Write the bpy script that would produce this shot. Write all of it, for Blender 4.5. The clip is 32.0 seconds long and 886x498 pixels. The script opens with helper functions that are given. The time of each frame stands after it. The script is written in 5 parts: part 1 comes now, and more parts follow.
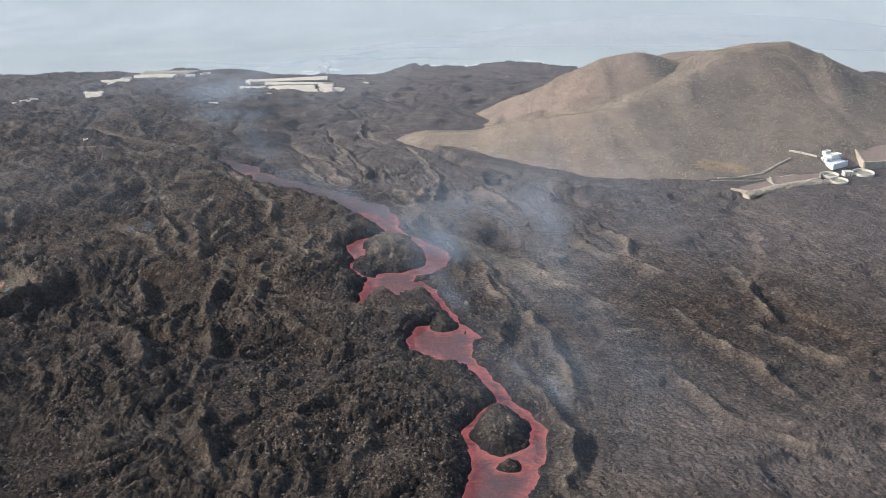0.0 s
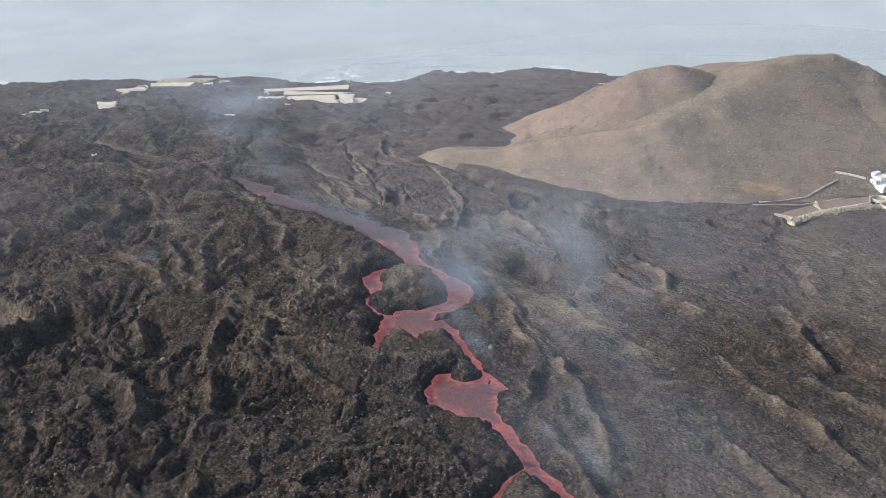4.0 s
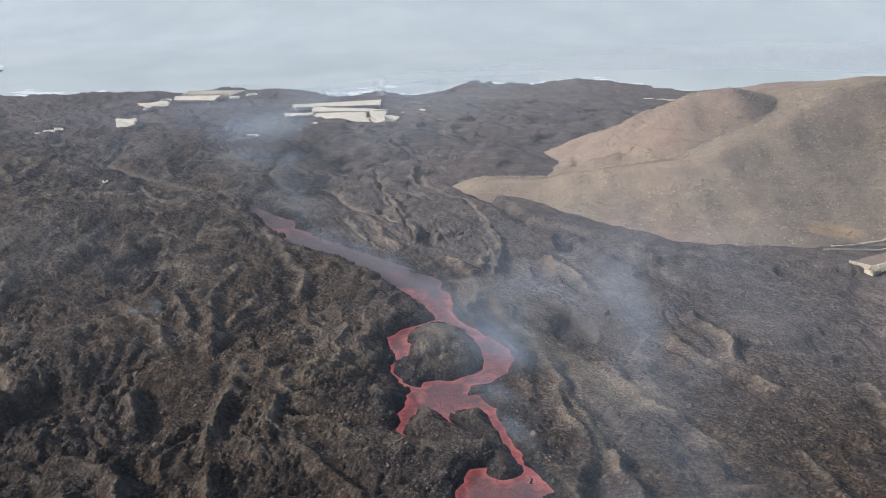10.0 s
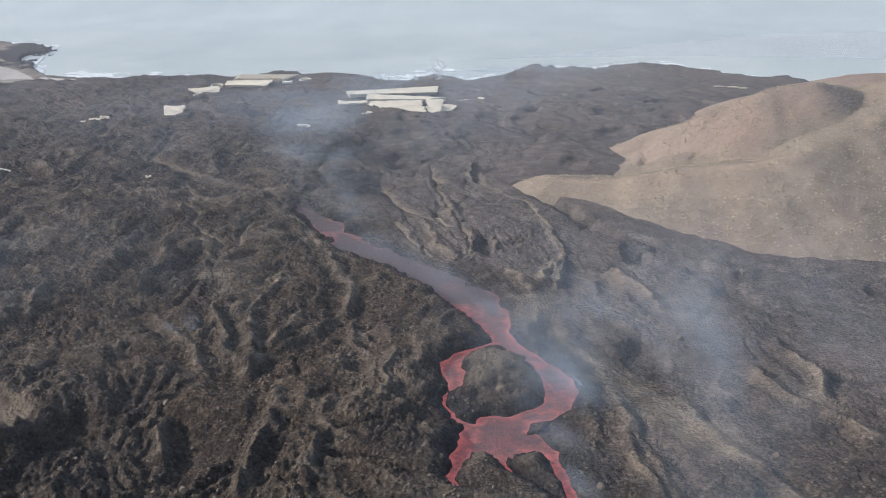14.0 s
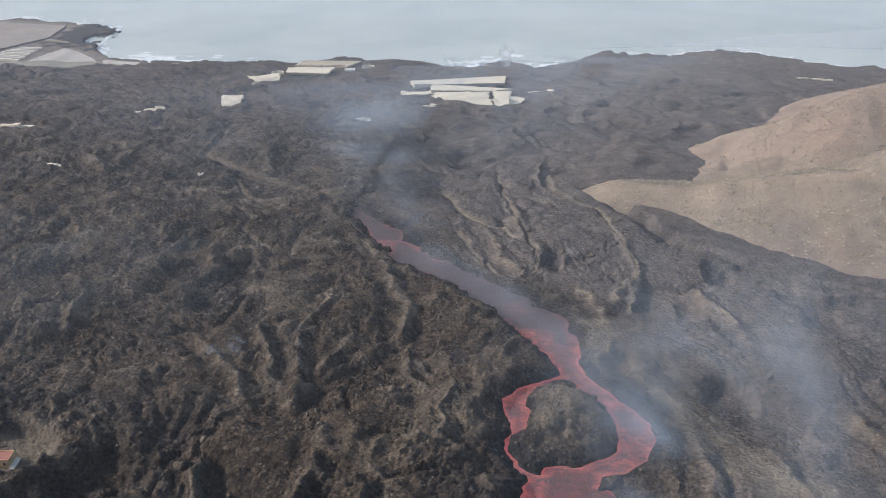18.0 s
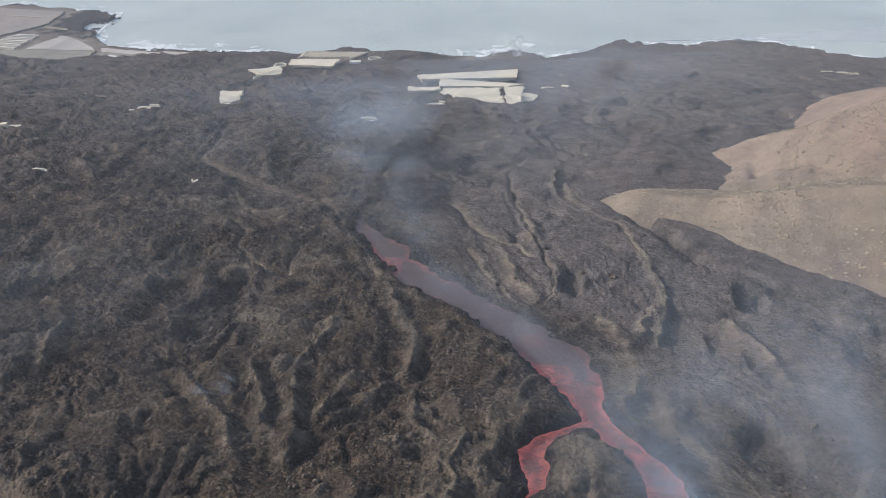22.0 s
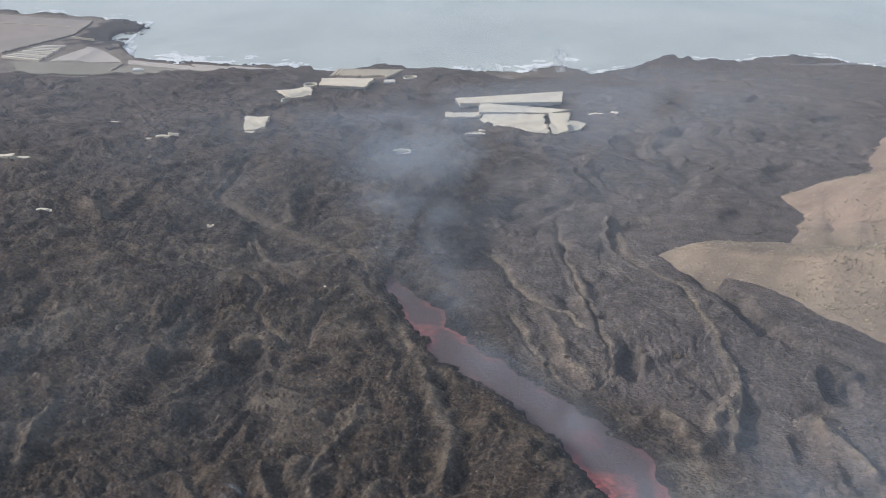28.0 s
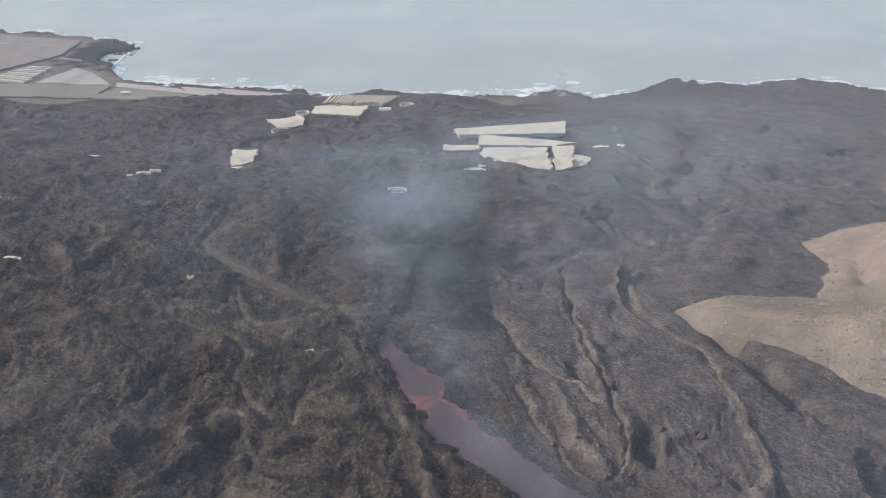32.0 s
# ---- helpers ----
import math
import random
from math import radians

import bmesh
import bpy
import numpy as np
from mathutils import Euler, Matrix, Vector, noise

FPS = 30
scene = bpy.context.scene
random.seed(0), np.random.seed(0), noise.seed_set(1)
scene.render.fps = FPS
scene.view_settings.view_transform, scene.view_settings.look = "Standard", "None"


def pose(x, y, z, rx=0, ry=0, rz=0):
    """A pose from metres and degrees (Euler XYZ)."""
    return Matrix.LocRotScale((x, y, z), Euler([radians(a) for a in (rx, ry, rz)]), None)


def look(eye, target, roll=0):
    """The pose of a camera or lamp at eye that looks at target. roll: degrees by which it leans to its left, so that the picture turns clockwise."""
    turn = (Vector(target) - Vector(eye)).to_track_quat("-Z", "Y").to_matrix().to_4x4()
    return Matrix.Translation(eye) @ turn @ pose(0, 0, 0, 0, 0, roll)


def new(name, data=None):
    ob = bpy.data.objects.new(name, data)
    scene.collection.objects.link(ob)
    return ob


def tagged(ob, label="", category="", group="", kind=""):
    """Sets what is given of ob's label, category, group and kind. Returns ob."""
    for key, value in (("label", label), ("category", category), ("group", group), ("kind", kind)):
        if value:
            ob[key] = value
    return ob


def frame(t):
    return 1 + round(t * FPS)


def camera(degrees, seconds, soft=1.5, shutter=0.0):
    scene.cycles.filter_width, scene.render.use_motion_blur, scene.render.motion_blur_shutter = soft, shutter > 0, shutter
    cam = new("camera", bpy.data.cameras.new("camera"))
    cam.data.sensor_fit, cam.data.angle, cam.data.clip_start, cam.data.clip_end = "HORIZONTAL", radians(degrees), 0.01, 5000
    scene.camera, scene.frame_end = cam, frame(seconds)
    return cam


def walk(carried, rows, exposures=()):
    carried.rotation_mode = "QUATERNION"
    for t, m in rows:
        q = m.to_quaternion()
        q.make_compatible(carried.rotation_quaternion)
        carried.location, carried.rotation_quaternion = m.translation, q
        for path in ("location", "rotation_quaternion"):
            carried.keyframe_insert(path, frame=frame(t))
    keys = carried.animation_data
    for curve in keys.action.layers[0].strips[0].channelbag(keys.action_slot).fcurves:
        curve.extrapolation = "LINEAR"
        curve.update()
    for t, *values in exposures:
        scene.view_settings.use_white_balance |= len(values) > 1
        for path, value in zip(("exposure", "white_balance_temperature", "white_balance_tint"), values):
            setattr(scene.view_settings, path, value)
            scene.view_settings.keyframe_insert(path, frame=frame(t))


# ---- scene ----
cam = camera(44.6, 32.0, soft=0.8)
METRES, EYE, TILT, LEAN, TURN = 444.0, 216.0, -5.6, 0.0, 0.0
ROWS = [
    (0.0, 0.0, 0.0, 0.0, 0.1, -16.97, -0.33),
    (0.5, 0.0005, 0.0148, 0.0012, 0.11, -16.96, -0.34),
    (1.0, 0.001, 0.0298, 0.0025, 0.11, -16.96, -0.34),
    (1.5, 0.0015, 0.0452, 0.0037, 0.11, -16.95, -0.34),
    (2.0, 0.002, 0.0605, 0.005, 0.12, -16.95, -0.33),
    (2.5, -0.0002, 0.0756, 0.0066, 0.17, -16.95, -0.39),
    (3.0, 0.0016, 0.0915, 0.0081, 0.88, -16.96, -0.33),
    (3.5, 0.0017, 0.1071, 0.0095, 1.41, -16.96, -0.31),
    (5.5, 0.0022, 0.1677, 0.017, 1.53, -17.01, -0.32),
    (6.0, 0.0016, 0.1836, 0.0183, 1.85, -17.0, -0.35),
    (6.5, 0.0015, 0.199, 0.02, 2.63, -17.01, -0.31),
    (7.0, 0.0007, 0.2147, 0.0214, 3.34, -17.0, -0.28),
    (7.5, -0.0002, 0.23, 0.0231, 3.51, -17.01, -0.29),
    (8.0, -0.001, 0.2455, 0.0246, 3.51, -17.0, -0.3),
    (8.5, -0.0014, 0.2608, 0.0261, 3.52, -17.01, -0.31),
    (9.0, -0.0028, 0.2765, 0.0274, 3.48, -17.0, -0.33),
    (9.5, -0.0035, 0.2922, 0.029, 3.47, -17.01, -0.34),
    (10.0, -0.0047, 0.3078, 0.0305, 3.43, -17.01, -0.37),
    (10.5, -0.0054, 0.3234, 0.032, 3.43, -17.09, -0.39),
    (11.0, -0.0063, 0.3391, 0.0334, 3.82, -17.26, -0.39),
    (11.5, -0.0078, 0.3549, 0.0351, 4.96, -17.44, -0.35),
    (12.0, -0.0091, 0.3707, 0.0366, 5.63, -17.63, -0.31),
    (12.5, -0.011, 0.3861, 0.0382, 5.85, -17.8, -0.31),
    (13.0, -0.0127, 0.4018, 0.0396, 6.18, -17.96, -0.3),
    (13.5, -0.0145, 0.4175, 0.0411, 6.5, -18.14, -0.29),
    (14.0, -0.0164, 0.433, 0.0425, 6.51, -18.31, -0.3),
    (14.5, -0.0183, 0.4487, 0.0439, 6.51, -18.47, -0.31),
    (16.5, -0.026, 0.5082, 0.049, 6.6, -19.0, -0.47),
    (17.0, -0.028, 0.5234, 0.0505, 6.72, -19.15, -0.47),
    (17.5, -0.03, 0.5388, 0.0514, 8.66, -19.3, -0.37),
    (18.0, -0.0324, 0.5538, 0.0535, 10.07, -19.48, -0.26),
    (18.5, -0.0355, 0.5688, 0.055, 10.6, -19.64, -0.23),
    (19.0, -0.0389, 0.5839, 0.0564, 10.58, -19.77, -0.24),
    (19.5, -0.042, 0.5992, 0.0578, 10.58, -19.91, -0.25),
    (20.0, -0.0449, 0.6145, 0.0591, 10.56, -20.05, -0.25),
    (20.5, -0.0479, 0.6297, 0.0608, 10.53, -20.21, -0.27),
    (21.0, -0.0509, 0.645, 0.0616, 10.52, -20.33, -0.28),
    (21.5, -0.0542, 0.6599, 0.0629, 10.5, -20.46, -0.32),
    (22.0, -0.0571, 0.6752, 0.0645, 10.5, -20.5, -0.32),
    (22.5, -0.0601, 0.6903, 0.066, 10.49, -20.51, -0.33),
    (23.0, -0.0633, 0.7057, 0.0674, 10.48, -20.51, -0.33),
    (23.5, -0.0662, 0.7209, 0.0692, 10.71, -20.53, -0.32),
    (24.0, -0.0695, 0.7361, 0.0707, 11.62, -20.56, -0.27),
    (24.5, -0.073, 0.7516, 0.0724, 12.47, -20.58, -0.2),
    (25.0, -0.0768, 0.7669, 0.0737, 12.51, -20.58, -0.2),
    (25.5, -0.0805, 0.782, 0.0753, 12.52, -20.59, -0.21),
    (27.5, -0.0956, 0.8418, 0.0807, 12.46, -20.54, -0.3),
    (28.0, -0.0988, 0.8573, 0.0824, 12.46, -20.54, -0.3),
    (28.5, -0.1022, 0.8725, 0.084, 12.44, -20.55, -0.32),
    (29.0, -0.1053, 0.8883, 0.0858, 12.43, -20.54, -0.32),
    (29.5, -0.1084, 0.904, 0.0884, 12.43, -20.49, -0.31),
    (30.0, -0.1119, 0.9196, 0.0904, 12.41, -20.4, -0.33),
    (30.5, -0.1162, 0.9351, 0.0913, 12.38, -20.27, -0.38),
    (31.0, -0.1199, 0.9509, 0.0929, 12.37, -20.15, -0.4),
    (31.5, -0.1238, 0.9667, 0.0947, 12.36, -20.04, -0.42),
    (32.0, -0.1277, 0.9824, 0.0967, 12.35, -19.94, -0.44),
]
walk(cam, [(t, pose(0, 0, EYE, TILT, LEAN, TURN) @ pose(METRES * x, METRES * y, METRES * z, 90 + pitch, roll, yaw)) for t, x, y, z, yaw, pitch, roll in ROWS],
     ((0.0, 0.34, 6250, 10), (8.0, 0.32, 6250, 10), (18.0, 0.24, 6250, 10), (24.0, 0.12, 6250, 10), (32.0, 0.12, 6250, 10)))

# ---- world, sun ----
SUN_EL, SUN_AZ = radians(30), radians(266)          # azimuth clockwise from +y
world = bpy.data.worlds.new("world")
scene.world = world
world.use_nodes = True
wn = world.node_tree.nodes
sky = wn.new("ShaderNodeTexSky")
sky.sky_type, sky.sun_disc = "NISHITA", False
sky.sun_elevation, sky.sun_rotation = SUN_EL, SUN_AZ
sky.air_density, sky.dust_density, sky.altitude = 1.0, 3.0, 300
wn["Background"].inputs[1].default_value = 0.17
world.node_tree.links.new(sky.outputs[0], wn["Background"].inputs[0])
sun = new("sun", bpy.data.lights.new("sun", "SUN"))
sun.data.energy, sun.data.angle, sun.data.color = 3.9, radians(0.6), (1.0, 0.95, 0.88)
sun_way = Vector((math.sin(SUN_AZ) * math.cos(SUN_EL), math.cos(SUN_AZ) * math.cos(SUN_EL), math.sin(SUN_EL)))
sun.matrix_world = look(sun_way * 100, (0, 0, 0))
scene.view_settings.exposure = 0.08


# ---- materials ----
class Mat:
    """A node material with short ways to add nodes."""

    def __init__(self, name):
        self.m = bpy.data.materials.new(name)
        self.m.use_nodes = True
        self.t = self.m.node_tree
        self.bsdf = self.t.nodes["Principled BSDF"]
        self.co = self.t.nodes.new("ShaderNodeTexCoord").outputs["Object"]

    def node(self, kind, **values):
        n = self.t.nodes.new(kind)
        for k, v in values.items():
            if k == "operation":
                n.operation = v
            elif k == "blend_type":
                n.blend_type = v
        return n

    def put(self, value, socket):
        if isinstance(value, bpy.types.NodeSocket):
            self.t.links.new(value, socket)
        else:
            socket.default_value = value

    def noise(self, scale, detail=4.0, rough=0.6, distort=0.0, at=None):
        n = self.t.nodes.new("ShaderNodeTexNoise")
        self.put(at or self.co, n.inputs["Vector"])
        n.inputs["Scale"].default_value, n.inputs["Detail"].default_value = scale, detail
        n.inputs["Roughness"].default_value, n.inputs["Distortion"].default_value = rough, distort
        return n.outputs["Fac"]

    def voronoi(self, scale, at=None):
        n = self.t.nodes.new("ShaderNodeTexVoronoi")
        self.put(at or self.co, n.inputs["Vector"])
        n.inputs["Scale"].default_value = scale
        return n.outputs["Distance"], n.outputs["Color"]

    def attr(self, name):
        n = self.t.nodes.new("ShaderNodeAttribute")
        n.attribute_name = name
        return n.outputs["Fac"]

    def ramp(self, fac, *stops):
        n = self.t.nodes.new("ShaderNodeValToRGB")
        e = n.color_ramp.elements
        while len(e) < len(stops):
            e.new(0.5)
        for el, (p, c) in zip(e, stops):
            el.position, el.color = p, (c, c, c, 1) if isinstance(c, float) else (*c, 1)
        self.put(fac, n.inputs[0])
        return n.outputs[0]

    def mix(self, fac, a, b, blend="MIX"):
        n = self.t.nodes.new("ShaderNodeMix")
        n.data_type, n.blend_type = "RGBA", blend
        self.put(fac, n.inputs[0])
        for v, s in ((a, n.inputs[6]), (b, n.inputs[7])):
            self.put((*v, 1) if isinstance(v, tuple) and len(v) == 3 else v, s)
        return n.outputs[2]

    def math(self, op, a, b=0.0, c=0.0):
        n = self.t.nodes.new("ShaderNodeMath")
        n.operation = op
        for v, s in zip((a, b, c), n.inputs):
            self.put(v, s)
        return n.outputs[0]

    def scaled(self, sx, sy, sz):
        n = self.t.nodes.new("ShaderNodeMapping")
        self.put(self.co, n.inputs[0])
        n.inputs["Scale"].default_value = (sx, sy, sz)
        return n.outputs[0]

    def bump(self, height, strength, distance, below=None):
        n = self.t.nodes.new("ShaderNodeBump")
        n.inputs["Strength"].default_value, n.inputs["Distance"].default_value = strength, distance
        self.put(height, n.inputs["Height"])
        if below:
            self.put(below, n.inputs["Normal"])
        return n.outputs[0]

    def done(self, colour=None, rough=0.9, normal=None, **more):
        for key, v in (("Base Color", colour), ("Roughness", rough), ("Normal", normal), *more.items()):
            if v is not None:
                self.put((*v, 1) if isinstance(v, tuple) and len(v) == 3 else v, self.bsdf.inputs[key.replace("_", " ")])
        return self.m


def simple(name, dark, light, scale, rough=0.85, bump=0.0):
    m = Mat(name)
    big, fine = m.noise(scale, 5, 0.6), m.noise(scale * 9, 3, 0.6)
    f = m.math("MULTIPLY_ADD", fine, 0.4, m.math("MULTIPLY", big, 0.6))
    c = m.ramp(f, (0.3, dark), (0.7, light))
    return m.done(c, rough, m.bump(fine, 1.0, bump) if bump else None)


def ground_material():
    m = Mat("lava_field_rock")
    big, mid, fine, grit = m.noise(0.010, 4, 0.6), m.noise(0.09, 5, 0.65), m.noise(0.55, 5, 0.72), m.noise(2.2, 3, 0.7)
    cell, tint = m.voronoi(0.5)
    clod, shade = m.voronoi(0.17)
    f = m.math("MULTIPLY_ADD", fine, 0.46, m.math("MULTIPLY_ADD", mid, 0.30, m.math("MULTIPLY", grit, 0.24)))
    cold = m.ramp(f, (0.38, (0.078, 0.067, 0.062)), (0.5, (0.124, 0.107, 0.099)), (0.62, (0.190, 0.164, 0.151)))
    warm = m.ramp(f, (0.40, (0.032, 0.023, 0.017)), (0.5, (0.090, 0.064, 0.045)), (0.60, (0.205, 0.146, 0.098)))
    old = m.ramp(f, (0.40, (0.032, 0.030, 0.030)), (0.5, (0.080, 0.074, 0.072)), (0.60, (0.160, 0.147, 0.140)))
    cold = m.mix(m.ramp(m.noise(0.007, 5, 0.6, 0.5), (0.44, 0.0), (0.58, 0.5)), cold, old)
    rock = m.mix(m.math("MULTIPLY", m.ramp(big, (0.34, 0.55), (0.52, 1.0)), m.attr("warm")), cold, warm)
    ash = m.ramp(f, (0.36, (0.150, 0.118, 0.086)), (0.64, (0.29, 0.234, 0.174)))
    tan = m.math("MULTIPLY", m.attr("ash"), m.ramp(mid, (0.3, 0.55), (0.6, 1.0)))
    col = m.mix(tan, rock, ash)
    fresh = m.ramp(f, (0.36, (0.016, 0.016, 0.018)), (0.64, (0.07, 0.066, 0.066)))
    col = m.mix(m.attr("crust"), col, fresh)
    field = m.ramp(m.noise(0.03, 5, 0.6), (0.35, (0.20, 0.165, 0.135)), (0.65, (0.32, 0.27, 0.22)))
    col = m.mix(m.attr("soil"), col, field)
    stony = m.math("MULTIPLY", m.ramp(m.attr("warm"), (0.25, 0.2), (0.9, 1.0)), m.math("MULTIPLY_ADD", m.attr("ash"), -0.6, 1.0))
    col = m.mix(stony, col, m.ramp(tint, (0.0, (0.58, 0.58, 0.59)), (1.0, (1.05, 1.05, 1.05))), "MULTIPLY")
    col = m.mix(stony, col, m.ramp(shade, (0.0, (0.60, 0.60, 0.62)), (1.0, (1.06, 1.06, 1.06))), "MULTIPLY")
    pebble = m.math("MULTIPLY", m.ramp(tint, (0.80, 0.0), (0.84, 1.0)), m.ramp(cell, (0.20, 0.26), (0.6, 0.0)))
    col = m.mix(m.math("MULTIPLY", pebble, m.ramp(mid, (0.35, 0.3), (0.6, 1.0))), col, (0.30, 0.26, 0.21))
    h = m.math("MULTIPLY_ADD", fine, 1.3, m.math("MULTIPLY_ADD", grit, 0.5, m.math("MULTIPLY", cell, -1.3)))
    h = m.math("MULTIPLY", h, m.math("MULTIPLY_ADD", m.attr("warm"), 0.8, 0.2))
    return m.done(col, 0.95, m.bump(h, 1.0, 1.5, m.bump(mid, 0.6, 1.3)), Specular_IOR_Level=0.15)


def cone_material():
    m = Mat("cinder_slope")
    big, mid, fine = m.noise(0.012, 4, 0.6), m.noise(0.1, 5, 0.65), m.noise(1.1, 4, 0.7)
    streak = m.noise(0.05, 3, 0.6, 0.0, m.scaled(1.0, 1.0, 0.25))
    f = m.math("MULTIPLY_ADD", fine, 0.3, m.math("MULTIPLY_ADD", mid, 0.35, m.math("MULTIPLY", streak, 0.35)))
    dark = m.ramp(f, (0.3, (0.150, 0.120, 0.092)), (0.7, (0.280, 0.228, 0.176)))
    red = m.ramp(f, (0.3, (0.178, 0.126, 0.098)), (0.7, (0.325, 0.240, 0.190)))
    pale = m.ramp(f, (0.3, (0.190, 0.146, 0.104)), (0.7, (0.330, 0.258, 0.188)))
    col = m.mix(m.attr("red"), dark, red)
    col = m.mix(m.attr("ash"), col, pale)
    col = m.mix(m.attr("gold"), col, m.ramp(f, (0.3, (0.24, 0.165, 0.095)), (0.7, (0.40, 0.30, 0.19))))
    col = m.mix(1.0, col, m.ramp(m.noise(0.016, 6, 0.65, 0.4), (0.38, (0.88, 0.87, 0.87)), (0.60, (1.05, 1.05, 1.05))), "MULTIPLY")
    cell, tint = m.voronoi(0.24)
    tuft = m.math("MULTIPLY", m.ramp(cell, (0.14, 1.0), (0.34, 0.0)), m.ramp(tint, (0.35, 0.0), (0.6, 0.75)))
    col = m.mix(m.math("MULTIPLY", tuft, m.ramp(big, (0.36, 0.25), (0.58, 1.0))), col, (0.37, 0.315, 0.22))
    return m.done(col, 0.95, m.bump(fine, 1.0, 0.6, m.bump(mid, 0.6, 1.8, m.bump(tuft, 0.6, 0.8))), Specular_IOR_Level=0.2)


def lava_material():
    m = Mat("molten_lava")
    big, mid, fine = m.noise(0.045, 4, 0.6, 0.6), m.noise(0.2, 5, 0.6, 1.2), m.noise(0.8, 4, 0.65, 0.6)
    f = m.math("MULTIPLY_ADD", fine, 0.25, m.math("MULTIPLY_ADD", mid, 0.45, m.math("MULTIPLY", big, 0.30)))
    glow = m.ramp(f, (0.42, (0.060, 0.018, 0.018)), (0.47, (0.19, 0.042, 0.037)), (0.53, (0.35, 0.068, 0.056)), (0.60, (0.56, 0.125, 0.10)))
    edge = m.math("MULTIPLY", m.attr("rim"), m.ramp(mid, (0.35, 0.3), (0.6, 1.0)))
    glow = m.mix(edge, glow, (0.62, 0.14, 0.125))
    crust = m.math("MULTIPLY", m.attr("crust"), m.ramp(m.math("MULTIPLY_ADD", fine, 0.5, m.math("MULTIPLY", mid, 0.5)), (0.60, 1.0), (0.72, 0.25)))
    glow = m.mix(crust, glow, (0.024, 0.006, 0.007))
    m.bsdf.inputs["Emission Strength"].default_value = 0.52
    return m.done(m.mix(crust, (0.075, 0.048, 0.047), (0.055, 0.042, 0.042)), 0.6, m.bump(f, 1.0, 1.6), Emission_Color=glow)


def sea_material():
    m = Mat("sea_water")
    w = m.noise(0.05, 6, 0.6, 0.3)
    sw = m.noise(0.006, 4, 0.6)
    # pale base colour, with the brightness of the sea haze painted in
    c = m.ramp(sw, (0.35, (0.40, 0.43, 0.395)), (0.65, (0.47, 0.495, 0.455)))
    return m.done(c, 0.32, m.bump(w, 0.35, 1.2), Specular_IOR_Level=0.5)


GROUND, CONE, LAVA, SEA = ground_material(), cone_material(), lava_material(), sea_material()
NET = simple("greenhouse_netting", (0.53, 0.46, 0.34), (0.69, 0.61, 0.465), 0.12, 0.8, 0.05)
NET_SIDE = simple("torn_netting", (0.38, 0.35, 0.30), (0.62, 0.57, 0.48), 0.3, 0.85, 0.08)
POST = simple("greenhouse_post", (0.25, 0.23, 0.2), (0.42, 0.39, 0.34), 1.5)
PLASTER = simple("cream_concrete", (0.52, 0.47, 0.38), (0.74, 0.69, 0.58), 0.5, 0.85, 0.03)
WHITE = simple("white_plaster", (0.72, 0.71, 0.68), (0.85, 0.84, 0.81), 0.6, 0.7, 0.01)
OCHRE = simple("ochre_plaster", (0.46, 0.30, 0.15), (0.60, 0.42, 0.22), 0.7, 0.8, 0.02)
TERRACOTTA = simple("terracotta_roof", (0.20, 0.075, 0.055), (0.32, 0.13, 0.10), 0.9, 0.8, 0.03)
GLASS_DARK = simple("dark_window", (0.015, 0.017, 0.02), (0.03, 0.033, 0.038), 1.0, 0.15)
MUD = simple("dry_tank_bed", (0.20, 0.19, 0.13), (0.34, 0.31, 0.22), 0.5)
STONE = simple("pale_stone_bank", (0.30, 0.255, 0.19), (0.55, 0.485, 0.38), 0.35, 0.95, 0.3)
SOIL_RED = simple("red_terrace_soil", (0.16, 0.115, 0.09), (0.26, 0.195, 0.15), 0.2, 0.95, 0.1)
CROP = simple("plantation_crop", (0.19, 0.172, 0.132), (0.29, 0.262, 0.205), 0.15, 0.9, 0.4)
CROP_NET = simple("brown_crop_netting", (0.23, 0.195, 0.165), (0.32, 0.275, 0.235), 0.04, 0.9, 0.1)
SAND = simple("pale_coast_gravel", (0.36, 0.32, 0.275), (0.48, 0.435, 0.38), 0.08, 0.95, 0.1)
BASALT = simple("black_shore_rock", (0.028, 0.027, 0.028), (0.085, 0.08, 0.078), 0.2, 0.8, 0.3)
CLINKER = simple("loose_clinker", (0.044, 0.034, 0.026), (0.140, 0.106, 0.076), 0.6, 0.95, 0.1)
SHRUB = simple("dry_shrub", (0.24, 0.205, 0.145), (0.36, 0.315, 0.225), 0.25, 0.9)
FOAM = simple("sea_foam", (0.75, 0.78, 0.78), (0.9, 0.92, 0.92), 0.3, 0.9)


def smoke_material(name, tint, thick, size=0.05, curl=1.0, span=(0.33, 0.62)):
    """Smoke or haze, lit from both sides, thinned by its 'dense' attribute and by drifting noise."""
    m = Mat(name)
    n = m.t.nodes
    thin, both, clear, mix = n.new("ShaderNodeBsdfTranslucent"), n.new("ShaderNodeMixShader"), n.new("ShaderNodeBsdfTransparent"), n.new("ShaderNodeMixShader")
    thin.inputs[0].default_value = (*tint, 1)
    m.done(tint, 1.0, None, Specular_IOR_Level=0.0)
    both.inputs[0].default_value = 0.5
    m.t.links.new(m.bsdf.outputs[0], both.inputs[1])
    m.t.links.new(thin.outputs[0], both.inputs[2])
    drift = m.ramp(m.noise(size, 5, 0.55, curl, m.scaled(1.0, 0.36, 1.0)), (span[0], 0.06), (span[1], 1.0))
    m.put(m.math("MULTIPLY", m.math("MULTIPLY", m.attr("dense"), drift), thick), mix.inputs[0])
    m.t.links.new(clear.outputs[0], mix.inputs[1])
    m.t.links.new(both.outputs[0], mix.inputs[2])
    m.t.links.new(mix.outputs[0], n["Material Output"].inputs[0])
    return m.m


